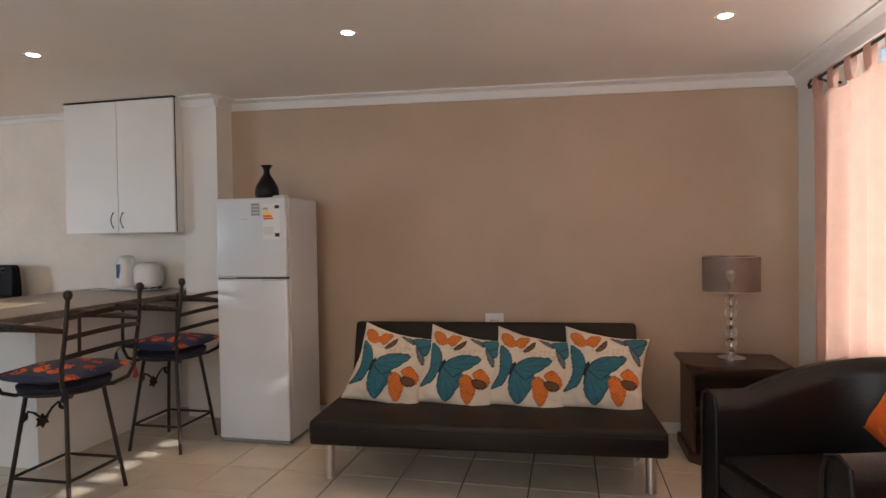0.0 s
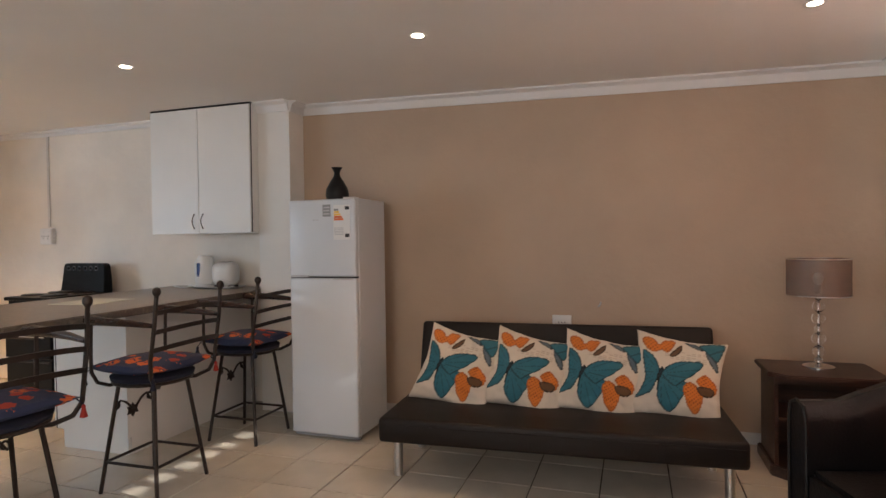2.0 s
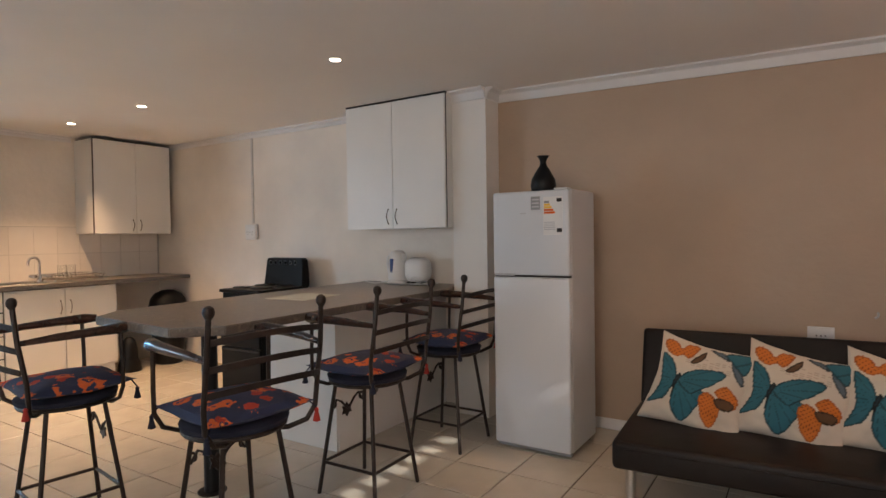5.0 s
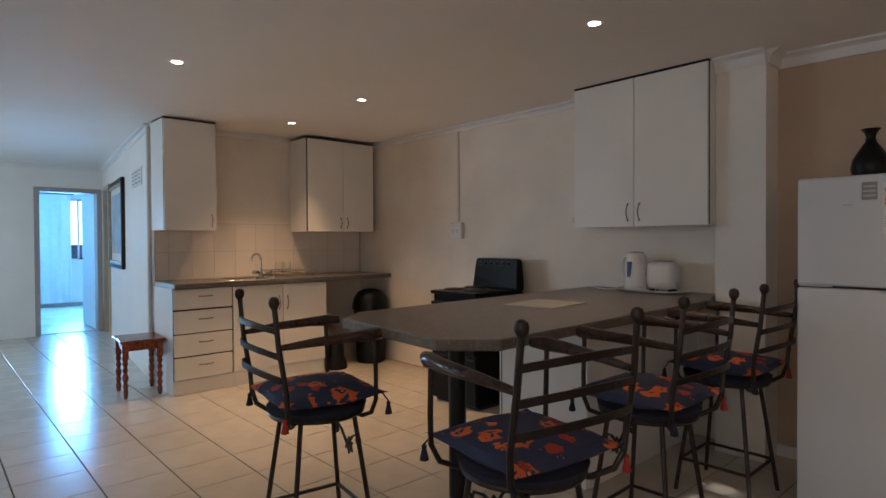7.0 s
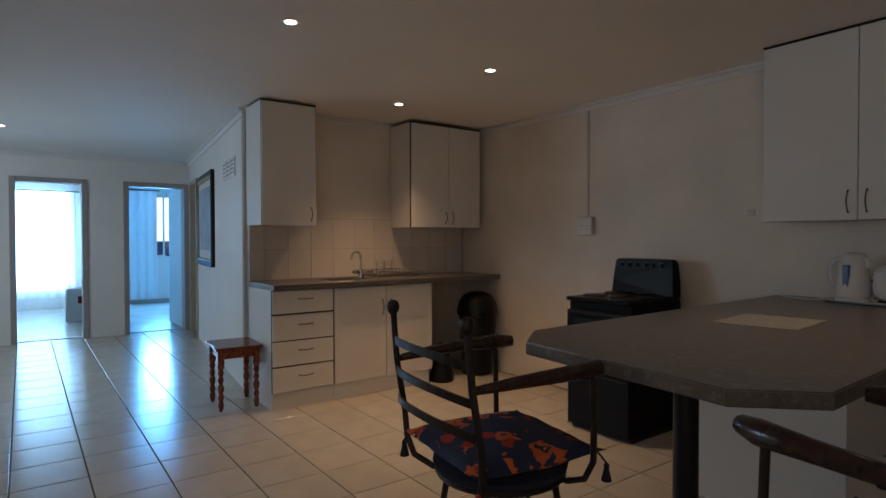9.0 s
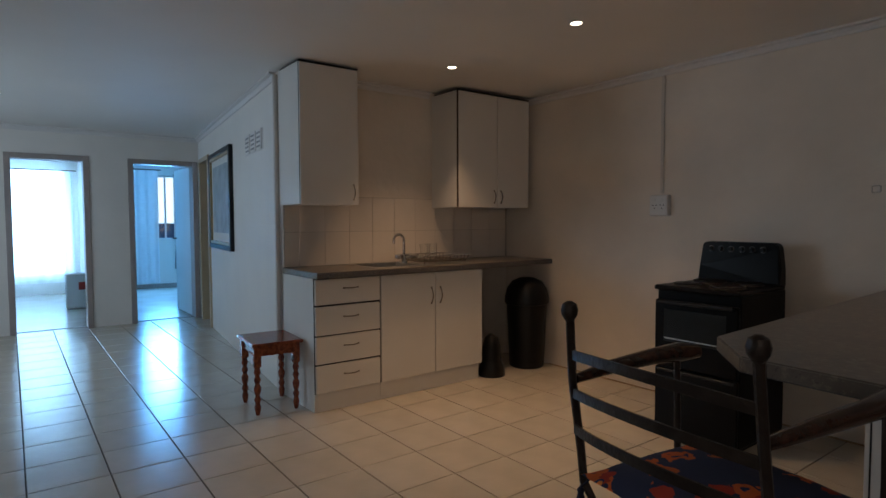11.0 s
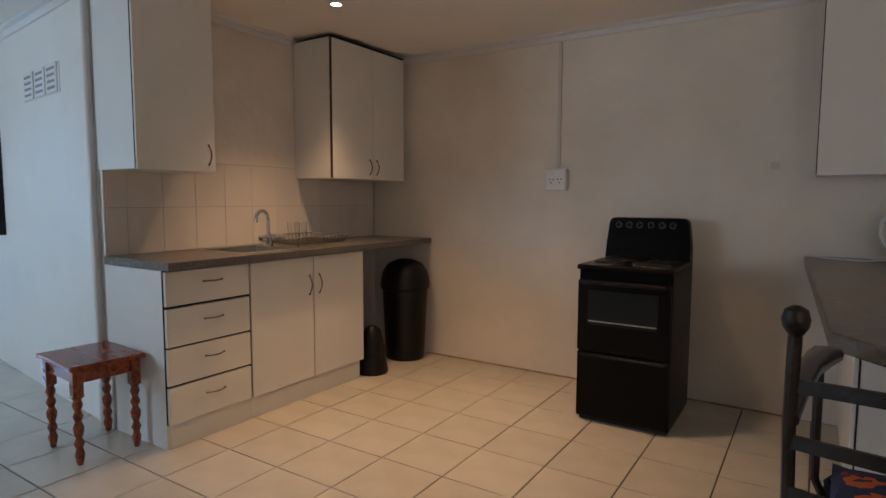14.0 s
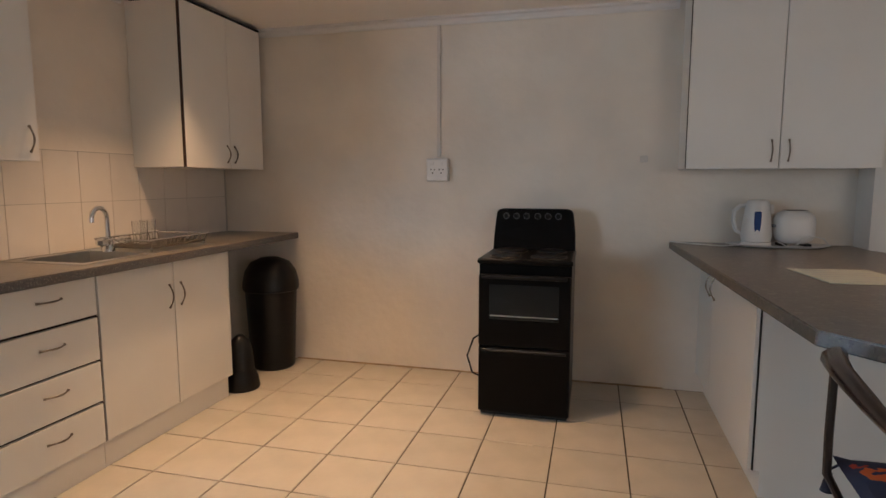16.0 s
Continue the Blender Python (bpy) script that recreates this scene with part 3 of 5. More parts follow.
def wall_cabinet(name, label, x0, x1, y0, y1, z0, z1, face, splits, handles):
    """face: 'x' looks to +x, 'y' looks to -y. splits: door edges. handles: (position along, door index)."""
    c = thing(name, label, "kitchen cabinet")
    t = 0.016
    if face == "x":
        f = x1 - 0.018
        panels(c, ("side_panel", (x0, f, y0, y0 + t, z0, z1)), ("side_panel", (x0, f, y1 - t, y1, z0, z1)), ("bottom_panel", (x0, f, y0 + t, y1 - t, z0, z0 + t)), ("top_panel", (x0, f, y0 + t, y1 - t, z1 - t, z1)), ("back_panel", (x0, x0 + 0.006, y0 + t, y1 - t, z0 + t, z1 - t)))
        part("shadow_gap", B((f + 0.0002, f + 0.0042, y0 - 0.0005, y1 + 0.0005, z0 + 0.001, z1 - 0.002)), M_DARK, c)
        part("top_shadow_strip", B((x0 + 0.03, x1 - 0.001, y0, y1, z1 + 0.0005, z1 + 0.008)), M_DARK, c)
        for a, b, hp in splits:
            d = part("door", B((f + 0.0045, x1, a + 0.002, b - 0.002, z0 - 0.002, z1 - 0.006), bevel=0.0015), M_MELA, c)
            if a == y0 and y0 > 3:
                part("edge_strip", B((f + 0.001, x1 - 0.001, a - 0.0045, a + 0.0015, z0 - 0.002, z1 - 0.006)), M_DWOOD, d, "dark brown worn edge strip")
            bow_handle(d, (x1, hp, z0 + 0.085), (0, 0, 1), (1, 0, 0), 0.105)
    else:
        f = y0 + 0.018
        panels(c, ("side_panel", (x0, x0 + t, f, y1, z0, z1)), ("side_panel", (x1 - t, x1, f, y1, z0, z1)), ("bottom_panel", (x0 + t, x1 - t, f, y1, z0, z0 + t)), ("top_panel", (x0 + t, x1 - t, f, y1, z1 - t, z1)), ("back_panel", (x0 + t, x1 - t, y1 - 0.006, y1, z0 + t, z1 - t)))
        part("shadow_gap", B((x0 - 0.0005, x1 + 0.0005, f - 0.0042, f - 0.0002, z0 + 0.001, z1 - 0.002)), M_DARK, c)
        part("top_shadow_strip", B((x0, x1, y0 + 0.001, y1, z1 + 0.0005, z1 + 0.008)), M_DARK, c)
        for a, b, hp in splits:
            d = part("door", B((a + 0.002, b - 0.002, y0, f - 0.0045, z0 - 0.002, z1 - 0.006), bevel=0.0015), M_MELA, c)
            bow_handle(d, (hp, y0, z0 + 0.09), (0, 0, 1), (0, -1, 0), 0.11)


wall_cabinet("wall_cabinet", "white melamine wall cabinet with one closed door above the sink worktop", WALL_K + 0.001, -5.545, 1.967, 2.393, 1.342, 2.262, "x", [(1.967, 2.393, 2.35)], 1)
wall_cabinet("wall_cabinet", "white melamine wall cabinet with two closed doors in the kitchen corner", WALL_K + 0.007, -5.54, 3.27, 4.045, 1.34, 2.25, "x", [(3.27, 3.678, 3.64), (3.678, 4.045, 3.715)], 2)
wall_cabinet("wall_cabinet", "white melamine wall cabinet with two closed doors above kettle and toaster", -2.87, -1.953, 3.84, Y_N - 0.001, 1.326, 2.27, "y", [(-2.868, -2.42, -2.46), (-2.42, -1.955, -2.38)], 2)


def counter_unit():
    c = thing("counter_cabinet", "white melamine base cabinet with two doors under the breakfast counter", "kitchen cabinet")
    x0, x1, y0, y1, z1 = -2.72, -2.14, 2.90, Y_N - 0.002, 0.862
    panels(c, ("end_panel", (x0 + 0.022, x1 - 0.016, y0, y0 + 0.016, 0.12, z1)), ("side_panel", (x0 + 0.022, x1 - 0.016, y1 - 0.016, y1, 0.12, z1)), ("bottom_panel", (x0 + 0.022, x1 - 0.016, y0 + 0.016, y1 - 0.016, 0.12, 0.136)))
    part("back_panel", B((x1 - 0.016, x1, y0, y1, 0.11, z1)), M_MELA, c, "plain white back panel facing the bar stools")
    part("corner_joint", B((x0 + 0.017, x0 + 0.0215, y0 - 0.002, y0 - 0.0006, 0.12, z1 - 0.004)), M_DARK, c)
    panels(c, ("plinth", (x0 + 0.05, x1 - 0.02, y0 + 0.02, y0 + 0.035, 0, 0.118)), ("plinth", (x0 + 0.05, x0 + 0.065, y0 + 0.035, y1, 0, 0.118)), ("plinth", (x1 - 0.028, x1 - 0.012, y0 + 0.036, y1, 0, 0.108)))
    part("shadow_gap", B((x0 + 0.0165, x0 + 0.0215, y0 - 0.0005, y1 - 0.001, 0.121, z1)), M_DARK, c)
    for a, b, hp in ((y0, 3.72, 3.66), (3.72, y1 - 0.02, 3.78)):
        d = part("door", B((x0, x0 + 0.016, a + 0.002, b - 0.002, 0.123, 0.857), bevel=0.0015), M_MELA, c)
        bow_handle(d, (x0, hp, 0.71), (0, 0, 1), (-1, 0, 0), 0.12)
    part("filler", B((x0, x0 + 0.016, y1 - 0.02, y1, 0.12, 0.862)), M_MELA, c)
    w = thing("breakfast_counter", "grey-brown laminate breakfast counter with clipped corners on black post", "counter")
    part("slab", prism([(-2.90, Y_N - 0.002), (-2.888, 3.75), (-2.815, 2.02), (-2.66, 1.83), (-1.985, 1.775), (-1.835, 1.93), (-1.885, 3.7), (-1.955, 3.91), (-1.955, Y_N - 0.002)], 0.865, 0.905, 0.004), M_TOP, w)
    ring = [(-2.90, Y_N - 0.002), (-2.888, 3.75), (-2.815, 2.02), (-2.66, 1.83), (-1.985, 1.775), (-1.835, 1.93), (-1.885, 3.7), (-1.955, 3.91)]
    bm = bmesh.new()
    for (xa, ya), (xb, yb) in zip(ring, ring[1:]):
        d = Vector((xb - xa, yb - ya, 0)).normalized()
        o = Vector((d.y, -d.x, 0)) * -0.004
        q = [bm.verts.new((x + o.x * k, y + o.y * k, z)) for x, y, k, z in ((xa, ya, 0.2, 0.866), (xb, yb, 0.2, 0.866), (xb, yb, 1, 0.870), (xa, ya, 1, 0.870), (xa, ya, 1, 0.894), (xb, yb, 1, 0.894), (xb, yb, 0.2, 0.9), (xa, ya, 0.2, 0.9))]
        bm.faces.new((q[0], q[1], q[2], q[3]))
        bm.faces.new((q[3], q[2], q[5], q[4]))
        bm.faces.new((q[4], q[5], q[6], q[7]))
    part("edge_band", bm, M_EDGE, w, "speckled grey edge band")
    p = part("post", lathe([(0.038, 0), (0.038, 0.864)], 24, None, (-2.34, 2.21, 0)), M_BPLASTIC, w, "black round steel post", True)
    part("post_plate", lathe([(0.07, 0.0), (0.07, 0.006)], 24, None, (-2.34, 2.21, 0)), M_BPLASTIC, p, "", True)


counter_unit()


def stove():
    s = thing("electric_stove", "black freestanding four-plate electric stove against the white wall", "stove", (-3.675, 3.45, 0))
    w = 0.24
    part("body", B((-w, w, 0.012, 0.53, 0.02, 0.83), bevel=0.006, seg=2), M_BLACK, s)
    part("base", B((-w + 0.01, w - 0.01, 0.03, 0.5, 0.0, 0.02)), M_DARK, s)
    part("drawer", B((-w + 0.002, w - 0.002, -0.012, 0.012, 0.03, 0.385), bevel=0.006, seg=2), M_BLACK, s)
    d = part("oven_door", B((-w + 0.002, w - 0.002, -0.02, 0.012, 0.395, 0.775), bevel=0.008, seg=2), M_BLACK, s)
    part("window", B((-w + 0.06, w - 0.06, -0.023, -0.0205, 0.54, 0.725)), M_BGLASS, d, "dark oven window")
    part("window_trim", B((-w + 0.065, w - 0.065, -0.0245, -0.0232, 0.556, 0.562)), M_STEEL, d)
    part("oven_handle", B((-w + 0.02, w - 0.02, -0.038, -0.02, 0.755, 0.778), bevel=0.007, seg=2), M_BPLASTIC, d)
    part("drawer_lip", B((-w + 0.02, w - 0.02, -0.02, -0.012, 0.363, 0.378), bevel=0.003), M_BPLASTIC, s)
    part("hob", B((-w - 0.006, w + 0.006, -0.022, 0.51, 0.83, 0.858), bevel=0.01, seg=3), M_BLACK, s)
    for x, y, r in ((-0.115, 0.11, 0.075), (0.115, 0.11, 0.09), (-0.115, 0.35, 0.09), (0.115, 0.35, 0.075)):
        p = part("hot_plate", lathe([(r, 0), (r, 0.010), (r - 0.008, 0.014), (0.02, 0.012), (0.018, 0.009)], 24, None, (x, y, 0.858)), M_BPLASTIC, s, "", True)
        part("plate_ring", tube(arc((x, y, 0.860), r + 0.006, 0, 345, 24, "xy"), 0.003, 6, None, True), M_HANDLE, p, "", True)
    bm = bmesh.new()
    outline = [(-w, 0.85)] + [(-w + 0.002, 0.95)] + arc2(-w + 0.05, 1.062, 0.035, 180, 90) + arc2(w - 0.05, 1.062, 0.035, 90, 0) + [(w - 0.002, 0.95), (w, 0.85)]
    f0 = [bm.verts.new((x, 0.465 if z > 0.9 else 0.44, z)) for x, z in outline]
    f1 = [bm.verts.new((x, 0.53, z)) for x, z in outline]
    n = len(outline)
    for i in range(n):
        bm.faces.new((f0[i], f0[(i + 1) % n], f1[(i + 1) % n], f1[i]))
    bm.faces.new(f0)
    bm.faces.new(f1[::-1])
    bmesh.ops.recalc_face_normals(bm, faces=bm.faces[:])
    bmesh.ops.bevel(bm, geom=[e for e in bm.edges], offset=0.005, segments=2, affect="EDGES")
    cp = part("control_panel", bm, M_BLACK, s, "rounded black control panel")
    for i, x in enumerate((-0.165, -0.105, -0.045, 0.02, 0.08, 0.14)):
        bm = bmesh.new()
        pts = [(x + 0.017 * math.cos(a), 0.461, 1.055 + 0.017 * math.sin(a)) for a in [2 * math.pi * k / 20 for k in range(20)]]
        tube(pts, 0.0016, 5, bm, True)
        kn = part("control_knob", prism([(x + 0.012 * math.cos(2 * math.pi * k / 12), 1.055 + 0.012 * math.sin(2 * math.pi * k / 12)) for k in range(12)], 0, 0.02), M_BPLASTIC, cp)
        kn.data.transform(Matrix(((1, 0, 0, 0), (0, 0, -1, 0.464), (0, 1, 0, 0), (0, 0, 0, 1))))
        part("dial_ring", bm, M_GREY, cp)
    part("power_cord", tube([(-w + 0.03, 0.53, 0.33), (-w - 0.04, 0.53, 0.345), (-w - 0.13, 0.50, 0.28), (-w - 0.16, 0.46, 0.18), (-w - 0.12, 0.42, 0.09), (-w - 0.03, 0.40, 0.06), (-w + 0.02, 0.42, 0.05)], 0.006, 8), M_BPLASTIC, s, "black power cord", True)


def arc2(cx, cz, r, a0, a1, n=5):
    return [(cx + r * math.cos(radians(a0 + (a1 - a0) * i / n)), cz + r * math.sin(radians(a0 + (a1 - a0) * i / n))) for i in range(n + 1)]


stove()


def bins():
    b = thing("rubbish_bin", "tall black plastic rubbish bin with a domed lid under the worktop", "bin", (-5.445, 3.93, 0))
    part("body", lathe([(0.135, 0), (0.145, 0.01), (0.17, 0.53), (0.182, 0.535), (0.182, 0.56)], 28), M_BPLASTIC, b, "", True)
    part("lid", lathe([(0.186, 0.545), (0.184, 0.59), (0.168, 0.66), (0.128, 0.72), (0.06, 0.75), (0.01, 0.755)], 28), M_BPLASTIC, b, "domed black lid", True)
    c = thing("dustpan_set", "small black plastic holder standing beside the sink cabinet", "dustpan", (-5.40, 3.49, 0))
    part("foot", lathe([(0.105, 0), (0.11, 0.01), (0.10, 0.07), (0.08, 0.12)], 20), M_BPLASTIC, c, "", True)
    part("upper", lathe([(0.08, 0.12), (0.074, 0.22), (0.055, 0.30), (0.02, 0.33)], 20), M_BPLASTIC, c, "", True)


bins()


def sockets():
    s = thing("wall_socket", "white double wall socket at the end of a painted conduit", "socket", (-4.315, Y_N, 1.332))
    part("backbox", B((-0.072, 0.072, -0.038, 0, -0.072, 0.072), bevel=0.006, seg=2), M_WPLASTIC, s)
    f = part("face_plate", B((-0.068, 0.068, -0.044, -0.038, -0.068, 0.068), bevel=0.003), M_WPLASTIC, s)
    for x, z in ((-0.028, -0.02), (0.028, -0.02), (-0.04, 0.002), (-0.016, 0.002), (0.016, 0.002), (0.04, 0.002)):
        part("pin_hole", B((x - 0.004, x + 0.004, -0.0452, -0.0442, z - 0.004, z + 0.004)), M_DARK, f)
    for x in (-0.03, 0.03):
        part("switch", B((x - 0.010, x + 0.010, -0.049, -0.044, 0.03, 0.05), bevel=0.002), M_WPLASTIC, f)
    c = thing("conduit", "painted cable conduit running up the kitchen wall to the ceiling", "conduit", (-4.31, Y_N, 0))
    part("channel", B((-0.012, 0.012, -0.014, 0, 1.417, CEIL - 0.05), bevel=0.003), M_PIPE, c)
    m = thing("wall_plug", "small grey plugged cable outlet on the kitchen wall", "outlet", (-3.06, Y_N, 1.39))
    part("cap", B((-0.022, 0.022, -0.006, 0, -0.02, 0.02), bevel=0.005), M_PIPE, m)
    s2 = thing("wall_socket", "low white wall socket on the tan wall behind the sofa", "socket", (0.243, Y_N, 0.705))
    p = part("face_plate", B((-0.062, 0.062, -0.012, 0, -0.045, 0.04), bevel=0.003), M_WPLASTIC, s2)
    for x in (-0.02, 0.0, 0.02):
        part("pin_hole", B((x - 0.003, x + 0.003, -0.0132, -0.0122, -0.012, -0.004)), M_DARK, p)
    h = thing("wall_hook", "small pale hook on the tan wall above the sofa", "hook", (0.49, Y_N, 0.82))
    part("hook", tube([(0, -0.001, 0.012), (0, -0.02, 0.008), (-0.004, -0.03, -0.004), (-0.014, -0.026, -0.012)], 0.006, 8), M_PALEGREY, h, "", True)
    p = thing("waste_pipe", "vertical white painted pipe at the passage corner", "pipe", (-5.92, 1.962, 0))
    part("pipe", tube([(-0.03, 0, 0.0), (-0.03, 0, CEIL - 0.03)], 0.018, 12), M_PIPE, p, "", True)


sockets()


def kettle_and_toaster():
    t = thing("tray", "pale oval tray on the breakfast counter carrying kettle and toaster", "tray", (-2.37, 3.965, 0.905))
    part("tray_plate", lathe([(0.20, 0.002), (0.235, 0.012), (0.24, 0.016), (0.19, 0.006)], 32), M_WPLASTIC, t, "", True)
    t.scale = (1.08, 0.5, 1)
    k = thing("kettle", "white plastic jug kettle with a blue water gauge on the tray", "kettle", (-2.475, 3.965, 0.913), 170)
    part("base_plate", lathe([(0.075, 0), (0.078, 0.018), (0.07, 0.02)], 28), M_WPLASTIC, k, "", True)
    part("jug", lathe([(0.072, 0.021), (0.077, 0.05), (0.066, 0.16), (0.058, 0.225), (0.054, 0.232)], 28), M_WPLASTIC, k, "", True)
    part("lid", lathe([(0.054, 0.232), (0.048, 0.242), (0.015, 0.248)], 28), M_WPLASTIC, k, "", True)
    part("spout", prism([(-0.045, -0.02), (-0.078, -0.004), (-0.078, 0.004), (-0.045, 0.02)], 0.17, 0.222, 0.003), M_WPLASTIC, k)
    part("kettle_handle", tube([(0.05, 0, 0.215), (0.085, 0, 0.212), (0.112, 0, 0.185), (0.116, 0, 0.13), (0.10, 0, 0.075), (0.066, 0, 0.06)], [0.012, 0.012, 0.011, 0.011, 0.010, 0.010], 10), M_WPLASTIC, k, "", True)
    part("water_gauge", B((-0.017, 0.017, 0.056, 0.073, 0.065, 0.185), bevel=0.005), M_BLUE, k, "dark blue water gauge")
    o = thing("toaster", "white rounded two-slot toaster on the tray beside the kettle", "toaster", (-2.29, 3.97, 0.912), 5)
    part("body", B((-0.095, 0.095, -0.078, 0.078, 0.012, 0.192), bevel=0.058, seg=6), M_WPLASTIC, o, "", True)
    for y in (-0.022, 0.022):
        part("slot", B((-0.05, 0.05, y - 0.009, y + 0.009, 0.1915, 0.1935)), M_DARK, o)
    part("lever", B((-0.108, -0.092, -0.015, 0.015, 0.10, 0.115), bevel=0.003), M_GREY, o)
    for x in (-0.06, 0.06):
        part("foot", B((x - 0.012, x + 0.012, -0.05, 0.05, 0, 0.014)), M_DARK, o)
    c = thing("appliance_cord", "thin white cord looping in front of toaster and kettle", "cord", (-2.30, 3.885, 0.917))
    part("cord", tube([(-0.60, 0.2, -0.008), (-0.50, 0.1, -0.008), (-0.36, 0.02, -0.008), (-0.25, 0.03, 0.0)], 0.0035, 6), M_WPLASTIC, c, "", True)
    part("cord_loop", tube([(0.0, 0.0, 0.0), (0.02, -0.02, 0.045), (0.06, -0.03, 0.06), (0.12, -0.02, 0.045), (0.15, 0.0, 0.01), (0.10, -0.02, 0.0), (0.04, -0.025, 0.0), (-0.05, -0.02, 0.002), (-0.08, 0.02, 0.02)], 0.0035, 6), M_WPLASTIC, c, "", True)
    m = thing("menu_card", "pale printed card lying flat on the breakfast counter", "paper", (-2.41, 2.92, 0.9055), 6)
    s = part("sheet", B((-0.148, 0.148, -0.17, 0.17, 0, 0.003)), M_CARD, m)
    for i in range(6):
        part("printed_bar", B((-0.12, 0.12 - 0.05 * (i % 2), -0.13 + 0.05 * i, -0.12 + 0.05 * i, 0.0033, 0.0036)), M_PALEGREY, s)


kettle_and_toaster()


def fridge():
    f = thing("fridge_freezer", "tall white fridge freezer with energy sticker beside the sofa", "fridge", (-1.16, 3.47, 0))
    w = 0.235
    part("body", B((-w, w, 0.045, 0.44, 0.03, 1.517), bevel=0.008, seg=2), M_FRIDGE, f)
    part("kick", B((-w + 0.01, w - 0.01, 0.02, 0.06, 0.015, 0.045)), M_GREY, f)
    for a, b in ((0.035, 1.020), (1.030, 1.513)):
        d = part("door", B((-w, w, 0.0, 0.045, a, b), bevel=0.012, seg=3), M_FRIDGE, f, "", True)
        zz = a + 0.004 if a > 1 else b - 0.004
        part("grip", B((-w + 0.01, -w + 0.14, -0.004, 0.004, zz - 0.009, zz + 0.006) if a > 1 else (w - 0.16, w - 0.02, -0.004, 0.004, zz - 0.006, zz + 0.003), bevel=0.002), M_PALEGREY, d)
    part("door_gap", B((-w + 0.004, w - 0.004, 0.012, 0.044, 1.019, 1.031)), M_DARK, f)
    part("hinge_cover", B((w - 0.10, w - 0.02, 0.03, 0.10, 1.515, 1.526), bevel=0.004), M_WPLASTIC, f)
    for x in (-w + 0.04, w - 0.04):
        for y in (0.08, 0.39):
            part("foot", lathe([(0.018, 0), (0.018, 0.03)], 12, None, (x, y, 0)), M_DARK, f)
    e = -0.0015
    st = part("energy_sticker", B((0.085, 0.20, e, 0, 1.26, 1.475)), M_WPLASTIC, f, "white energy label with coloured bars")
    for i, (col, ln) in enumerate(((M_GREY, 0.03), (M_YEL, 0.035), (M_YEL, 0.045), (M_ORANGE, 0.055), (M_ORANGE, 0.065))):
        part("bar", B((0.09, 0.09 + ln, e - 0.001, e - 0.0002, 1.44 - i * 0.015, 1.452 - i * 0.015)), col, st)
    part("black_arrow", B((0.165, 0.195, e - 0.001, e - 0.0002, 1.445, 1.465)), M_DARK, st)
    part("black_square", B((0.165, 0.195, e - 0.001, e - 0.0002, 1.275, 1.297)), M_DARK, st)
    for i in range(5):
        part("text_bar", B((0.09, 0.155, e - 0.001, e - 0.0002, 1.33 - i * 0.01, 1.334 - i * 0.01)), M_PALEGREY, st)
    s2 = part("shop_sticker", B((0.01, 0.065, e, 0, 1.405, 1.480)), M_GREY, f, "small dark printed sticker")
    for i in range(3):
        part("text_bar", B((0.016, 0.059, e - 0.001, e - 0.0002, 1.418 + i * 0.02, 1.426 + i * 0.02)), M_PALEGREY, s2)
    part("badge", B((-0.06, -0.02, e, 0, 1.383, 1.388)), M_PALEGREY, f)
    v = thing("vase", "black matt long-necked vase on top of the fridge", "vase", (-1.16, 3.68, 1.518))
    part("vase_body", lathe([(0.062, 0), (0.070, 0.01), (0.077, 0.04), (0.070, 0.08), (0.045, 0.125), (0.022, 0.16), (0.018, 0.18), (0.024, 0.20), (0.038, 0.218), (0.034, 0.218), (0.014, 0.185)], 32), M_BPLASTIC, v, "", True)


fridge()

# ---- bar stools ----


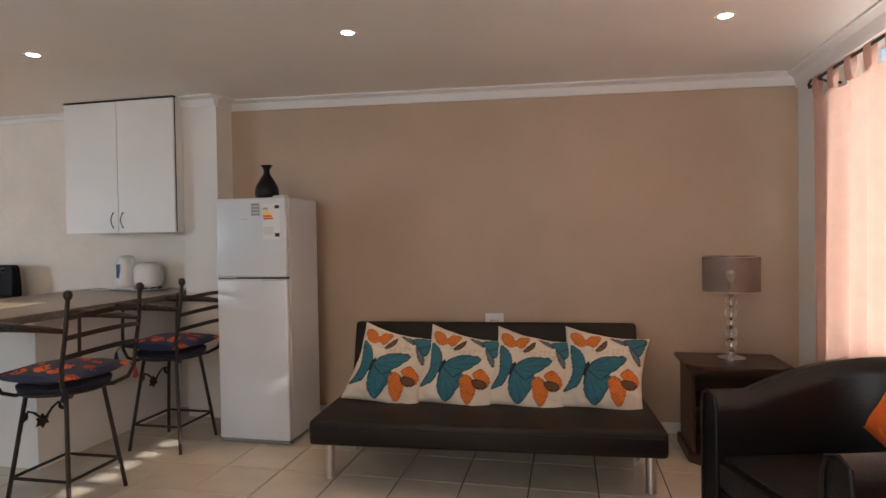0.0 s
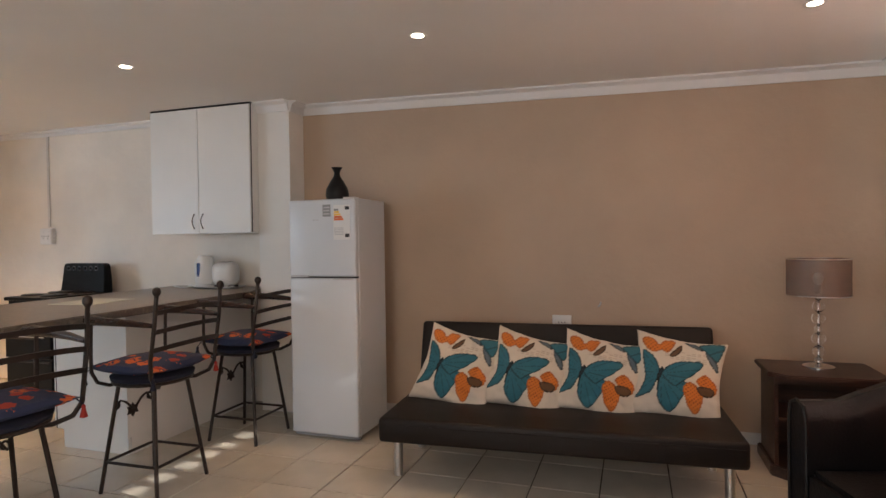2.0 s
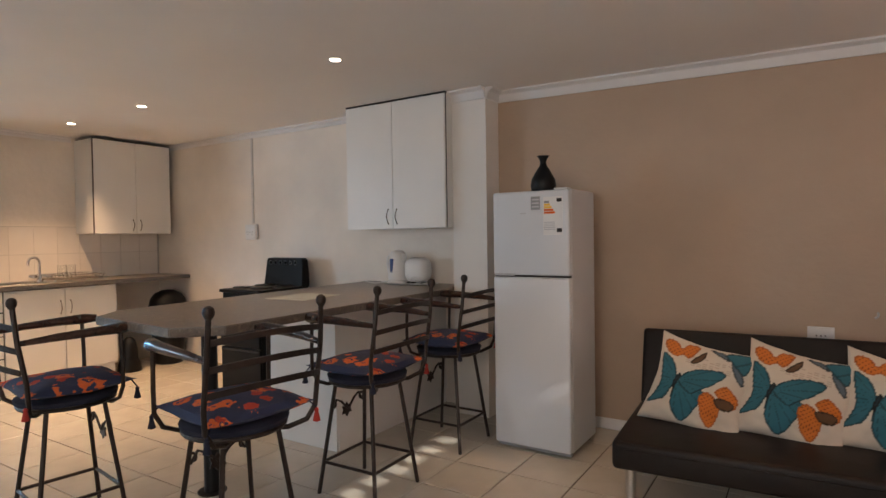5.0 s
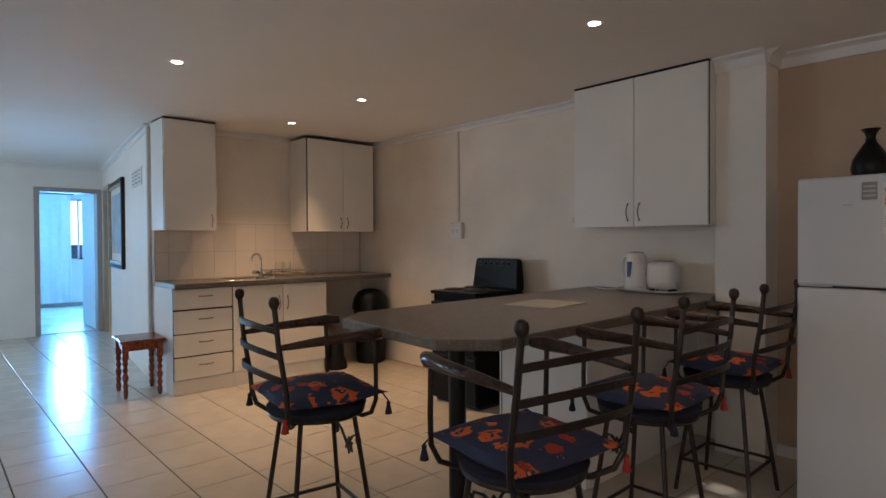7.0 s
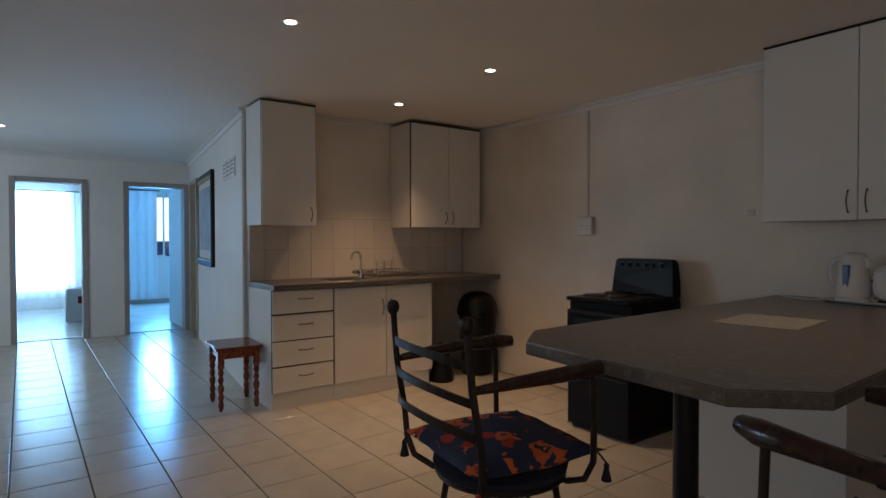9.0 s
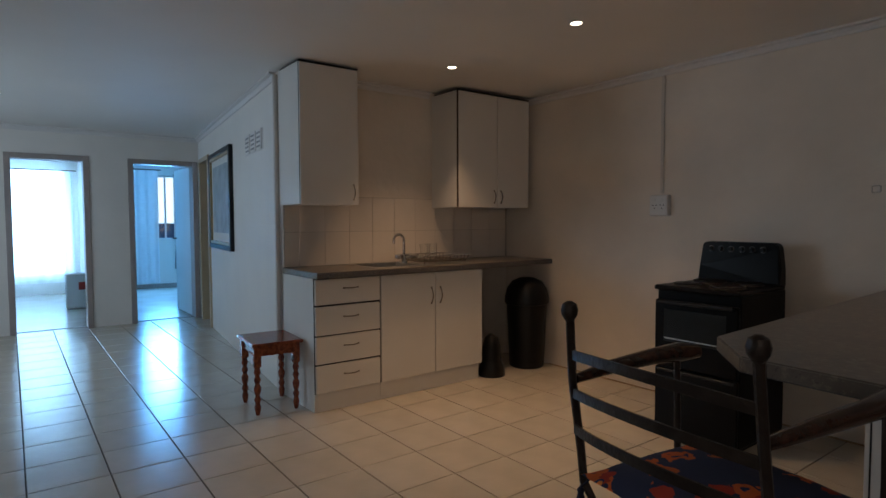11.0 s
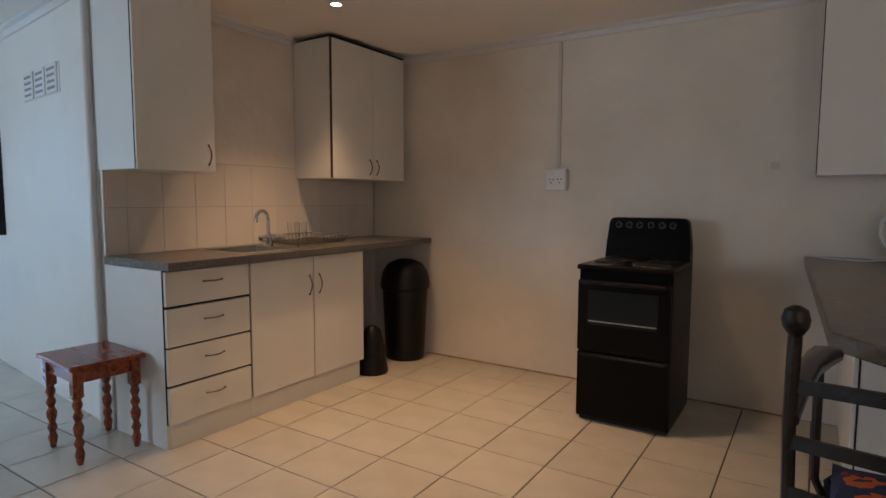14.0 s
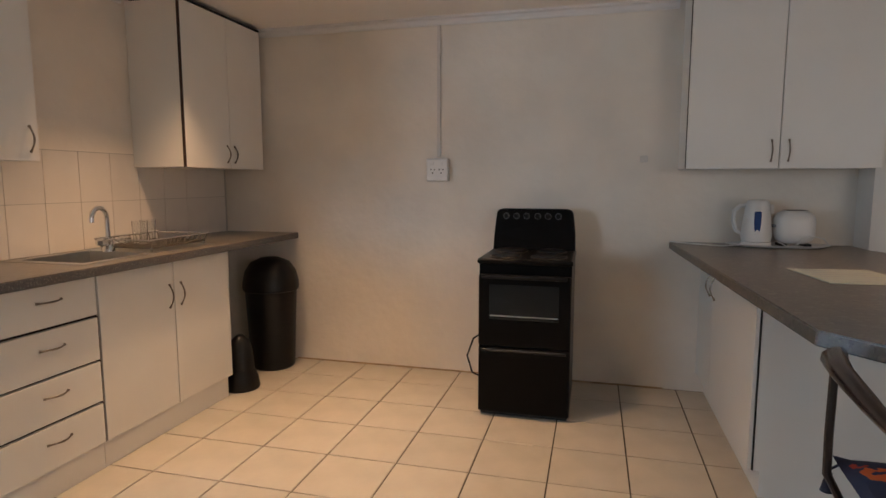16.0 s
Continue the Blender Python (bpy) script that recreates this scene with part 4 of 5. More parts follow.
def bar_stool(label, x, y, rz):
    s = thing("bar_stool", label, "bar stool", (x, y, 0), rz, "bar stools round the counter")
    zs = 0.555
    for sx in (-1, 1):
        for sy in (-1, 1):
            part("leg", tube([(sx * 0.175, sy * 0.175, 0.0), (sx * 0.168, sy * 0.168, 0.06), (sx * 0.11, sy * 0.11, zs)], 0.010, 8), M_IRON, s, "", True)
    c = [(-0.158, -0.158), (0.158, -0.158), (0.158, 0.158), (-0.158, 0.158)]
    for i in range(4):
        a, b = c[i], c[(i + 1) % 4]
        part("footrest_bar", tube([(*a, 0.155), (*b, 0.155)], 0.008, 6), M_IRON, s, "", True)
    part("seat_ring", tube(arc((0, 0, zs), 0.185, 0, 350, 28, "xy"), 0.009, 6, None, True), M_IRON, s, "", True)
    part("seat_pad", lathe([(0.17, zs + 0.004), (0.195, zs + 0.012), (0.20, zs + 0.03), (0.185, zs + 0.04), (0.05, zs + 0.05)], 28), M_CUSH2, s, "dark round seat pad", True)
    bm = bmesh.new()
    n = 16
    grid = {}
    for side in (1, -1):
        for i in range(n + 1):
            for j in range(n + 1):
                u, v = -1 + 2 * i / n, -1 + 2 * j / n
                edge = abs(u) == 1 or abs(v) == 1
                key = (i, j, 0 if edge else side)
                if key in grid:
                    continue
                pinch = 1 - 0.10 * (1 - abs(u) * abs(v)) * (1 if edge else 0)
                puff = ((1 - u ** 2) * (1 - v ** 2)) ** 0.55
                wob = 0.006 * noise.noise(Vector((u * 2 + x * 3, v * 2 + y * 3, side)))
                grid[key] = bm.verts.new((u * 0.215 * pinch, v * 0.215 * pinch, zs + 0.072 + side * (0.055 if side > 0 else 0.03) * puff + wob + 0.012 * (abs(u) * abs(v)) ** 2))
    for side in (1, -1):
        for i in range(n):
            for j in range(n):
                q = [grid[(a, b, 0 if a in (0, n) or b in (0, n) else side)] for a, b in ((i, j), (i + 1, j), (i + 1, j + 1), (i, j + 1))]
                bm.faces.new(q if side > 0 else q[::-1])
    cu = thing("seat_cushion", "navy cushion with orange motifs and tassels on bar stool", "cushion", (x, y, 0), rz, "bar stool cushions")
    part("cover", bm, M_CUSH, cu, "", True)
    for k, (sx, sy) in enumerate(((-1, -1), (1, -1), (1, 1), (-1, 1))):
        q = (sx * 0.215, sy * 0.21)
        t = part("tassel", lathe([(0.004, -0.005), (0.009, -0.012), (0.007, -0.02), (0.015, -0.055), (0.004, -0.06)], 10, None, (q[0] + sx * 0.006, q[1], zs + 0.055)), M_RED if k == 1 else M_CUSH2, cu, "red tassel" if k == 1 else "dark tassel", True)
        part("tassel_cord", tube([(sx * 0.20, sy * 0.195, zs + 0.078), (q[0] + sx * 0.006, q[1], zs + 0.05)], 0.003, 5), M_CUSH2, t)
    for sx in (-1, 1):
        pts = [(sx * 0.06, -0.10, zs - 0.01), (sx * 0.13, -0.155, zs - 0.012), (sx * 0.19, -0.19, zs + 0.01), (sx * 0.222, -0.20, zs + 0.06), (sx * 0.228, -0.205, zs + 0.14), (sx * 0.228, -0.232, 0.86), (sx * 0.224, -0.245, 1.01)]
        p = part("back_post", tube(pts, 0.010, 8), M_IRON, s, "", True)
        part("finial", lathe([(0.008, 0.998), (0.012, 1.003), (0.018, 1.013), (0.020, 1.025), (0.016, 1.039), (0.006, 1.045)], 12, None, (sx * 0.224, -0.246, 0)), M_IRON, p, "", True)
        pts = [(sx * 0.06, 0.10, zs - 0.01), (sx * 0.15, 0.13, zs - 0.012), (sx * 0.21, 0.14, zs + 0.015), (sx * 0.238, 0.145, zs + 0.07), (sx * 0.24, 0.145, zs + 0.16), (sx * 0.24, 0.14, 0.86)]
        part("arm_post", tube(pts, 0.009, 8), M_IRON, s, "", True)
        pts = [(sx * 0.226, -0.225, 0.862), (sx * 0.238, -0.10, 0.872), (sx * 0.245, 0.05, 0.878), (sx * 0.240, 0.15, 0.880), (sx * 0.222, 0.20, 0.880)]
        part("armrest", tube(pts, [0.011, 0.017, 0.021, 0.026, 0.018], 10), M_ARM, s, "dark glossy wooden armrest", True)
    for z in (0.92, 0.83, 0.745):
        bm = bmesh.new()
        rows = []
        for i in range(13):
            t = -1 + 2 * i / 12
            yy = -0.225 - 0.055 * (1 - t * t) - (z - 0.74) * 0.06
            dz = 0.018 * (1 - t * t)
            rows.append([bm.verts.new((t * 0.226, yy + a, z + b + dz)) for a, b in ((-0.003, -0.011), (0.003, -0.011), (0.003, 0.011), (-0.003, 0.011))])
        for a, b in zip(rows, rows[1:]):
            for k in range(4):
                bm.faces.new((a[k], a[(k + 1) % 4], b[(k + 1) % 4], b[k]))
        bm.faces.new(rows[0][::-1])
        bm.faces.new(rows[-1])
        part("back_slat", bm, M_IRON, s)
    yd = 0.132
    scroll = []
    for sx in (-1, 1):
        curl = [(sx * (0.105 + 0.018 * math.cos(radians(a)) * (1 - a / 700)), yd, 0.425 + 0.022 * math.sin(radians(a)) * (1 - a / 700)) for a in range(-60, 300, 40)]
        part("scroll", tube(curl[::-1] + [(sx * 0.085, yd, 0.448), (sx * 0.05, yd, 0.43), (sx * 0.02, yd, 0.40), (0, yd, 0.385)], 0.006, 6), M_IRON, s, "", True)
    leaf = [(0, -0.045), (0.014, -0.025), (0.036, -0.028), (0.026, -0.006), (0.036, 0.014), (0.014, 0.012), (0, 0.03), (-0.014, 0.012), (-0.036, 0.014), (-0.026, -0.006), (-0.036, -0.028), (-0.014, -0.025)]
    lf = part("iron_leaf", prism(leaf, -0.003, 0.003), M_IRON, s)
    lf.data.transform(Matrix.Translation((0, yd + 0.008, 0.385)) @ Matrix.Rotation(radians(90), 4, "X"))
    return s


STOOLS = [
    ("dark iron bar stool with wooden arms standing beside the fridge", -1.69, 3.43, 90),
    ("dark iron bar stool with wooden arms at the counter's middle", -1.685, 2.645, 91),
    ("dark iron bar stool with wooden arms at the clipped counter corner", -1.66, 1.835, 82),
    ("dark iron bar stool with wooden arms at the counter's free end", -2.615, 1.68, -8),
]
for st in STOOLS:
    bar_stool(*st)


def turned_stool():
    s = thing("side_stool", "red-brown wooden side stool with turned legs beside the drawer unit", "stool", (-5.735, 1.812, 0), -4)
    part("top", B((-0.20, 0.20, -0.165, 0.165, 0.44, 0.462), bevel=0.006, seg=2), M_REDWOOD, s)
    a, b = 0.155, 0.125
    for box in ((-a, a, -b - 0.009, -b + 0.009, 0.375, 0.44), (-a, a, b - 0.009, b + 0.009, 0.375, 0.44), (-a - 0.009, -a + 0.009, -b, b, 0.375, 0.44), (a - 0.009, a + 0.009, -b, b, 0.375, 0.44)):
        part("apron", B(box), M_REDWOOD, s)
    prof = [(0.012, 0), (0.018, 0.03), (0.021, 0.05), (0.014, 0.075), (0.022, 0.10), (0.013, 0.125), (0.021, 0.15), (0.023, 0.175), (0.013, 0.20), (0.022, 0.225), (0.013, 0.25), (0.022, 0.275), (0.016, 0.30), (0.023, 0.31)]
    for x in (-a, a):
        for y in (-b, b):
            bm = lathe(prof, 14, None, (x, y, 0))
            part("leg", bm, M_REDWOOD, s, "", True)
            part("leg_block", B((x - 0.022, x + 0.022, y - 0.022, y + 0.022, 0.311, 0.439), bevel=0.002), M_REDWOOD, s)


turned_stool()


def corridor_items():
    ang = math.degrees(math.atan(-0.11))
    p = thing("framed_picture", "large dark-framed picture with a pale mount on the passage wall", "picture", (-8.17, corr_y(-8.17), 1.453), ang)
    w, h = 0.60, 0.51
    part("frame", B((-w, -w + 0.05, -0.04, 0, -h, h), (w - 0.05, w, -0.04, 0, -h, h), (-w + 0.05, w - 0.05, -0.04, 0, -h, -h + 0.05), (-w + 0.05, w - 0.05, -0.04, 0, h - 0.05, h), bevel=0.004), M_BPLASTIC, p, "black outer frame")
    w2, h2 = w - 0.05, h - 0.05
    part("inner_frame", B((-w2, -w2 + 0.03, -0.034, -0.01, -h2, h2), (w2 - 0.03, w2, -0.034, -0.01, -h2, h2), (-w2 + 0.03, w2 - 0.03, -0.034, -0.01, -h2, -h2 + 0.03), (-w2 + 0.03, w2 - 0.03, -0.034, -0.01, h2 - 0.03, h2)), M_GOLD, p, "gilt inner frame")
    part("mount", B((-w2, w2, -0.012, -0.004, -h2, h2)), M_MAT, p)
    part("print", B((-w2 + 0.10, w2 - 0.10, -0.015, -0.0125, -h2 + 0.12, h2 - 0.10)), M_PRINT, p, "grey picture print")
    v = thing("air_vent", "white plaster air vent with three slotted blocks on passage wall", "vent", (-6.70, corr_y(-6.70), 1.872), ang)
    part("backing", B((-0.31, 0.31, -0.004, 0, -0.085, 0.085)), M_TRIM, v)
    for k in (-1, 0, 1):
        b = part("vent_block", B((k * 0.20 - 0.085, k * 0.20 + 0.085, -0.012, -0.004, -0.08, 0.08), bevel=0.002), M_TRIM, v)
        for i in range(4):
            part("slot", B((k * 0.20 - 0.06, k * 0.20 + 0.06, -0.0135, -0.0125, -0.06 + i * 0.035, -0.045 + i * 0.035)), M_GREY, b)


corridor_items()

# ---- living room ----


def sofa():
    s = thing("sofa_bed", "dark brown leatherette sofa bed with chrome legs against tan wall", "sofa", (0.31, 2.99, 0), 3.5)
    w = 0.86
    part("seat", B((-w, w, 0.0, 0.70, 0.225, 0.352), bevel=0.022, seg=3), M_LEATHER, s, "", True)
    part("seat_seam", tube([(-w + 0.02, -0.002, 0.318), (w - 0.02, -0.002, 0.318)], 0.003, 6), M_LEATHER, s)
    # near-black board added to stand in for the shadow beneath the seat
    part("underseat_shade", B((-w + 0.12, w - 0.12, 0.26, 0.66, 0.175, 0.224)), M_DARK, s)
    bk = B((-w, w, -0.055, 0.055, 0.0, 0.42), bevel=0.022, seg=3)
    b = part("backrest", bk, M_LEATHER, s, "", True)
    b.matrix_basis = pose(0, 0.755, 0.315, -16, 0, 0)
    for x in (-w + 0.05, w - 0.05):
        for y in (0.17, 0.60):
            part("leg", lathe([(0.024, 0), (0.024, 0.19)], 16, None, (x, y, 0)), M_STEEL, s, "chrome tube leg", True)


sofa()


TEAL, ORG, BRN, SLATE, INK = (0.022, 0.135, 0.19), (0.62, 0.17, 0.02), (0.11, 0.055, 0.025), (0.10, 0.14, 0.18), (0.012, 0.025, 0.035)
PRINT = [
    (SLATE, [(0.05, 0.92), (0.36, 0.90), (0.52, 0.72), (0.28, 0.80)]), (SLATE, [(0.55, 0.72), (0.84, 0.50), (0.90, 0.25), (0.72, 0.38)]),
    (TEAL, [(0.42, 0.90), (0.92, 0.97), (0.93, 0.72), (0.86, 0.52), (0.72, 0.58), (0.55, 0.72)]),
    (BRN, [(-0.28, 0.50), (-0.02, 0.82), (0.00, 0.66), (-0.10, 0.50), (-0.22, 0.44)]),
    (ORG, [(-0.92, 0.78), (-0.82, 0.88), (-0.64, 0.84), (-0.54, 0.74), (-0.42, 0.88), (-0.18, 0.90), (-0.18, 0.78), (-0.32, 0.54), (-0.48, 0.58), (-0.66, 0.50), (-0.84, 0.60)]),
    (TEAL, [(-0.92, 0.52), (-0.76, 0.48), (-0.60, 0.32), (-0.48, 0.0), (-0.54, -0.28), (-0.62, -0.52), (-0.74, -0.62), (-0.94, -0.70), (-0.88, -0.50), (-0.82, -0.20), (-0.88, 0.15)]),
    (TEAL, [(-0.46, -0.06), (-0.50, -0.34), (-0.48, -0.62), (-0.36, -0.82), (-0.18, -0.95), (-0.02, -0.84), (0.08, -0.62), (0.18, -0.42), (0.28, -0.20), (0.0, -0.12)]),
    (TEAL, [(-0.44, -0.06), (-0.28, 0.20), (-0.05, 0.34), (0.26, 0.42), (0.50, 0.42), (0.52, 0.30), (0.38, 0.12), (0.20, -0.06), (0.02, -0.22), (-0.12, -0.30)]),
    (INK, [(-0.50, -0.36), (-0.53, -0.10), (-0.47, 0.10), (-0.42, 0.14), (-0.40, 0.06), (-0.44, -0.10)]),
    (ORG, [(0.40, -0.06), (0.58, 0.12), (0.76, 0.04), (0.90, -0.10), (0.86, -0.32), (0.62, -0.42), (0.50, -0.22)]),
    (ORG, [(0.10, -0.32), (0.22, -0.14), (0.42, -0.20), (0.58, -0.40), (0.56, -0.66), (0.44, -0.88), (0.24, -0.72), (0.16, -0.52)]),
    (BRN, [(0.42, -0.24), (0.64, -0.18), (0.84, -0.22), (0.78, -0.40), (0.54, -0.42)]),
]
DENSE = 84


def smooth_outline(pts, n=5):
    out = []
    for i in range(len(pts)):
        p = [Vector(pts[(i + k) % len(pts)]) for k in (-1, 0, 1, 2)]
        for s in range(n):
            t = s / n
            out.append(0.5 * ((2 * p[1]) + (p[2] - p[0]) * t + (2 * p[0] - 5 * p[1] + 4 * p[2] - p[3]) * t * t + (3 * p[1] - p[0] - 3 * p[2] + p[3]) * t ** 3))
    return [(q.x, q.y) for q in out]


def print_colours():
    """The butterfly print as colours over the cushion's front."""
    ax = np.linspace(-1, 1, DENSE + 1)
    U, V = np.meshgrid(ax, ax, indexing="ij")
    col = np.empty(U.shape + (3,))
    col[:] = (0.62, 0.56, 0.49)
    for k in range(5):
        for m in range(9):
            x0, z0 = -0.35 + 0.13 * m, 0.62 - 0.055 * k
            if (m * 7 + k * 3) % 4:
                col[(abs(U - x0) < 0.045) & (abs(V - z0) < 0.013)] = (0.45, 0.40, 0.34)
    for c, pts in PRINT:
        pts = smooth_outline(pts)
        inside = np.zeros(U.shape, bool)
        dist = np.full(U.shape, 9.0)
        for (x0, y0), (x1, y1) in zip(pts, pts[1:] + pts[:1]):
            if y0 != y1:
                inside ^= ((y0 > V) != (y1 > V)) & (U < (x1 - x0) * (V - y0) / (y1 - y0) + x0)
            L = (x1 - x0) ** 2 + (y1 - y0) ** 2 + 1e-9
            t = np.clip(((U - x0) * (x1 - x0) + (V - y0) * (y1 - y0)) / L, 0, 1)
            dist = np.minimum(dist, np.hypot(U - x0 - t * (x1 - x0), V - y0 - t * (y1 - y0)))
        col[inside] = c
        col[inside & (dist < 0.03)] = np.array(c) * (0.35 if c is not ORG else 0.6)
        if c is TEAL:
            ang = np.arctan2(V + 0.05, U + 0.46)
            col[inside & (dist >= 0.03) & (np.abs(np.sin(ang * 11)) < 0.16)] = np.array(c) * 0.55
        if c is ORG:
            col[inside & (dist >= 0.03) & (np.sin(U * 62) * np.sin(V * 62) > 0.55)] = np.array(c) * 0.35
    return col


COLOURS = print_colours()
M_BUTTERFLY = mat("butterfly_print_cloth", (0.66, 0.60, 0.52), 0.85, 0, 0.06, 25, 0.2, 500)
bn, bl = M_BUTTERFLY.node_tree.nodes, M_BUTTERFLY.node_tree.links
at, mu = bn.new("ShaderNodeAttribute"), bn.new("ShaderNodeMix")
at.attribute_name = "print"
mu.data_type, mu.blend_type = "RGBA", "MULTIPLY"
mu.inputs[0].default_value = 0.35
old = bn["Principled BSDF"].inputs["Base Color"].links[0].from_socket
bl.new(at.outputs["Color"], mu.inputs[6])
bl.new(old, mu.inputs[7])
bl.new(mu.outputs[2], bn["Principled BSDF"].inputs["Base Color"])


def scatter_cushion(name, label, x, y, z, rx, ry, rz, half, material, thick=0.06, group="", seed=0.0):
    printed = material is M_BUTTERFLY
    bm = bmesh.new()
    n = DENSE if printed else 18
    grid = {}
    lay = bm.loops.layers.float_color.new("print") if printed else None
    for side in (1, -1):
        for i in range(n + 1):
            for j in range(n + 1):
                u, v = -1 + 2 * i / n, -1 + 2 * j / n
                edge = i in (0, n) or j in (0, n)
                key = (i, j, 0 if edge else side)
                if key in grid:
                    continue
                pin = 1 - 0.13 * (1 - max(abs(u), abs(v)) ** 2 * min(abs(u), abs(v)) ** 2)
                puff = ((1 - u * u) * (1 - v * v)) ** 0.36
                w = 0.012 * noise.noise(Vector((u * 2.2 + seed, v * 2.2, side * 0.5 + seed))) + (0.006 * noise.noise(Vector((u * 6 + seed, v * 6, side))) if printed else 0)
                grid[key] = bm.verts.new((u * half * pin, -side * thick * puff + w, v * half * pin))
    for side in (1, -1):
        for i in range(n):
            for j in range(n):
                ij = ((i, j), (i + 1, j), (i + 1, j + 1), (i, j + 1))
                q = [grid[(a, b, 0 if a in (0, n) or b in (0, n) else side)] for a, b in ij]
                f = bm.faces.new(q if side > 0 else q[::-1])
                if printed:
                    for loop, (a, b) in zip(f.loops, ij if side > 0 else ij[::-1]):
                        loop[lay] = (*COLOURS[a, b], 1)
    c = thing(name, label, "cushion", (x, y, z), 0, group)
    c.matrix_world = pose(x, y, z) @ Matrix.Rotation(radians(rz), 4, "Z") @ Matrix.Rotation(radians(rx), 4, "X") @ Matrix.Rotation(radians(ry), 4, "Y")
    part("cover", bm, material, c, "", True)
    return c


for i, (x, tilt, zz, h) in enumerate(((-0.545, 13, 0.510, 0.230), (-0.15, 13, 0.504, 0.228), (0.235, 12, 0.500, 0.226), (0.625, 9, 0.510, 0.228))):
    c = Vector((0.31, 2.99, 0)) + Matrix.Rotation(radians(3.5), 3, "Z") @ Vector((x, 0.46, 0))
    scatter_cushion("scatter_cushion", "cream cushion with teal and orange butterflies on the sofa", c.x, c.y, zz + 0.004, -27, tilt, 4, h, M_BUTTERFLY, 0.075, "cushions in a row on the sofa", i * 3.3)


def side_table():
    t = thing("side_table", "dark brown wooden open-shelf side table in the corner", "side table", (1.62, 3.78, 0))
    W, D = 0.24, 0.19
    part("tabletop", prism([(-W - 0.03, -D + 0.06), (-W + 0.05, -D - 0.02), (W - 0.05, -D - 0.02), (W + 0.03, -D + 0.06), (W + 0.03, D + 0.02), (-W - 0.03, D + 0.02)], 0.515, 0.54, 0.005), M_DWOOD, t)
    part("side_panel", B((-W, -W + 0.018, -D + 0.05, D, 0.06, 0.515)), M_DWOOD, t)
    part("side_panel", B((W - 0.018, W, -D + 0.05, D, 0.06, 0.515)), M_DWOOD, t)
    part("back_panel", B((-W + 0.018, W - 0.018, D - 0.012, D, 0.06, 0.515)), M_DWOOD, t)
    part("shelf", B((-W + 0.018, W - 0.018, -D + 0.04, D - 0.012, 0.29, 0.308)), M_DWOOD, t)
    part("rail", B((-W + 0.018, W - 0.018, -D + 0.05, -D + 0.066, 0.48, 0.515)), M_DWOOD, t)
    part("plinth", prism([(-W - 0.02, -D + 0.05), (-W + 0.05, -D - 0.01), (W - 0.05, -D - 0.01), (W + 0.02, -D + 0.05), (W + 0.02, D + 0.01), (-W - 0.02, D + 0.01)], 0.0, 0.06, 0.006), M_DWOOD, t)
    l = thing("table_lamp", "table lamp with clear ball stem and grey translucent drum shade", "lamp", (1.63, 3.83, 0.5405))
    part("base", lathe([(0.075, 0), (0.075, 0.006), (0.06, 0.012), (0.02, 0.018)], 28), M_CHROME, l, "", True)
    z = 0.018
    for r in (0.020, 0.030, 0.034, 0.020, 0.034, 0.030, 0.018):
        part("glass_ball", lathe([(r * math.sin(math.pi * (k + 0.3) / 8.6), r * (1 - math.cos(math.pi * (k + 0.3) / 8.6))) for k in range(9)], 20, None, (0, 0, z)), M_GLASS, l, "", True)
        z += 2 * r
    part("stem", tube([(0, 0, 0.012), (0, 0, 0.42)], 0.005, 8), M_CHROME, l, "", True)
    part("bulb_holder", lathe([(0.016, 0.395), (0.018, 0.43), (0.012, 0.44)], 16), M_DWOOD, l, "", True)
    part("bulb", lathe([(0.012, 0.44), (0.024, 0.465), (0.026, 0.485), (0.012, 0.505)], 16), M_WPLASTIC, l, "", True)
    sh = part("shade", lathe([(0.150, 0.385), (0.150, 0.58), (0.1485, 0.58), (0.1485, 0.385)], 48), M_SHADE, l, "grey translucent film shade", True)
    bm = tube([(0.149 * math.cos(2 * math.pi * k / 40), 0.149 * math.sin(2 * math.pi * k / 40), 0.385) for k in range(40)], 0.003, 6, None, True)
    tube([(0.149 * math.cos(2 * math.pi * k / 40), 0.149 * math.sin(2 * math.pi * k / 40), 0.58) for k in range(40)], 0.003, 6, bm, True)
    part("shade_ring", bm, M_CHROME, sh, "", True)
    bm = bmesh.new()
    for a in (20, 140, 260):
        tube([(0, 0, 0.43), (0.148 * math.cos(radians(a)), 0.148 * math.sin(radians(a)), 0.40)], 0.002, 5, bm)
    part("shade_spider", bm, M_CHROME, sh)


M_SHADE = mat("grey_shade_film", (0.30, 0.24, 0.21), 0.25, 0, 0.05, 5, 0)
_n, _l = M_SHADE.node_tree.nodes, M_SHADE.node_tree.links
_t, _m = _n.new("ShaderNodeBsdfTransparent"), _n.new("ShaderNodeMixShader")
_t.inputs["Color"].default_value = (0.86, 0.80, 0.77, 1)
_m.inputs[0].default_value = 0.68
_l.new(_n["Principled BSDF"].outputs[0], _m.inputs[1])
_l.new(_t.outputs[0], _m.inputs[2])
_l.new(_m.outputs[0], _n["Material Output"].inputs[0])
side_table()


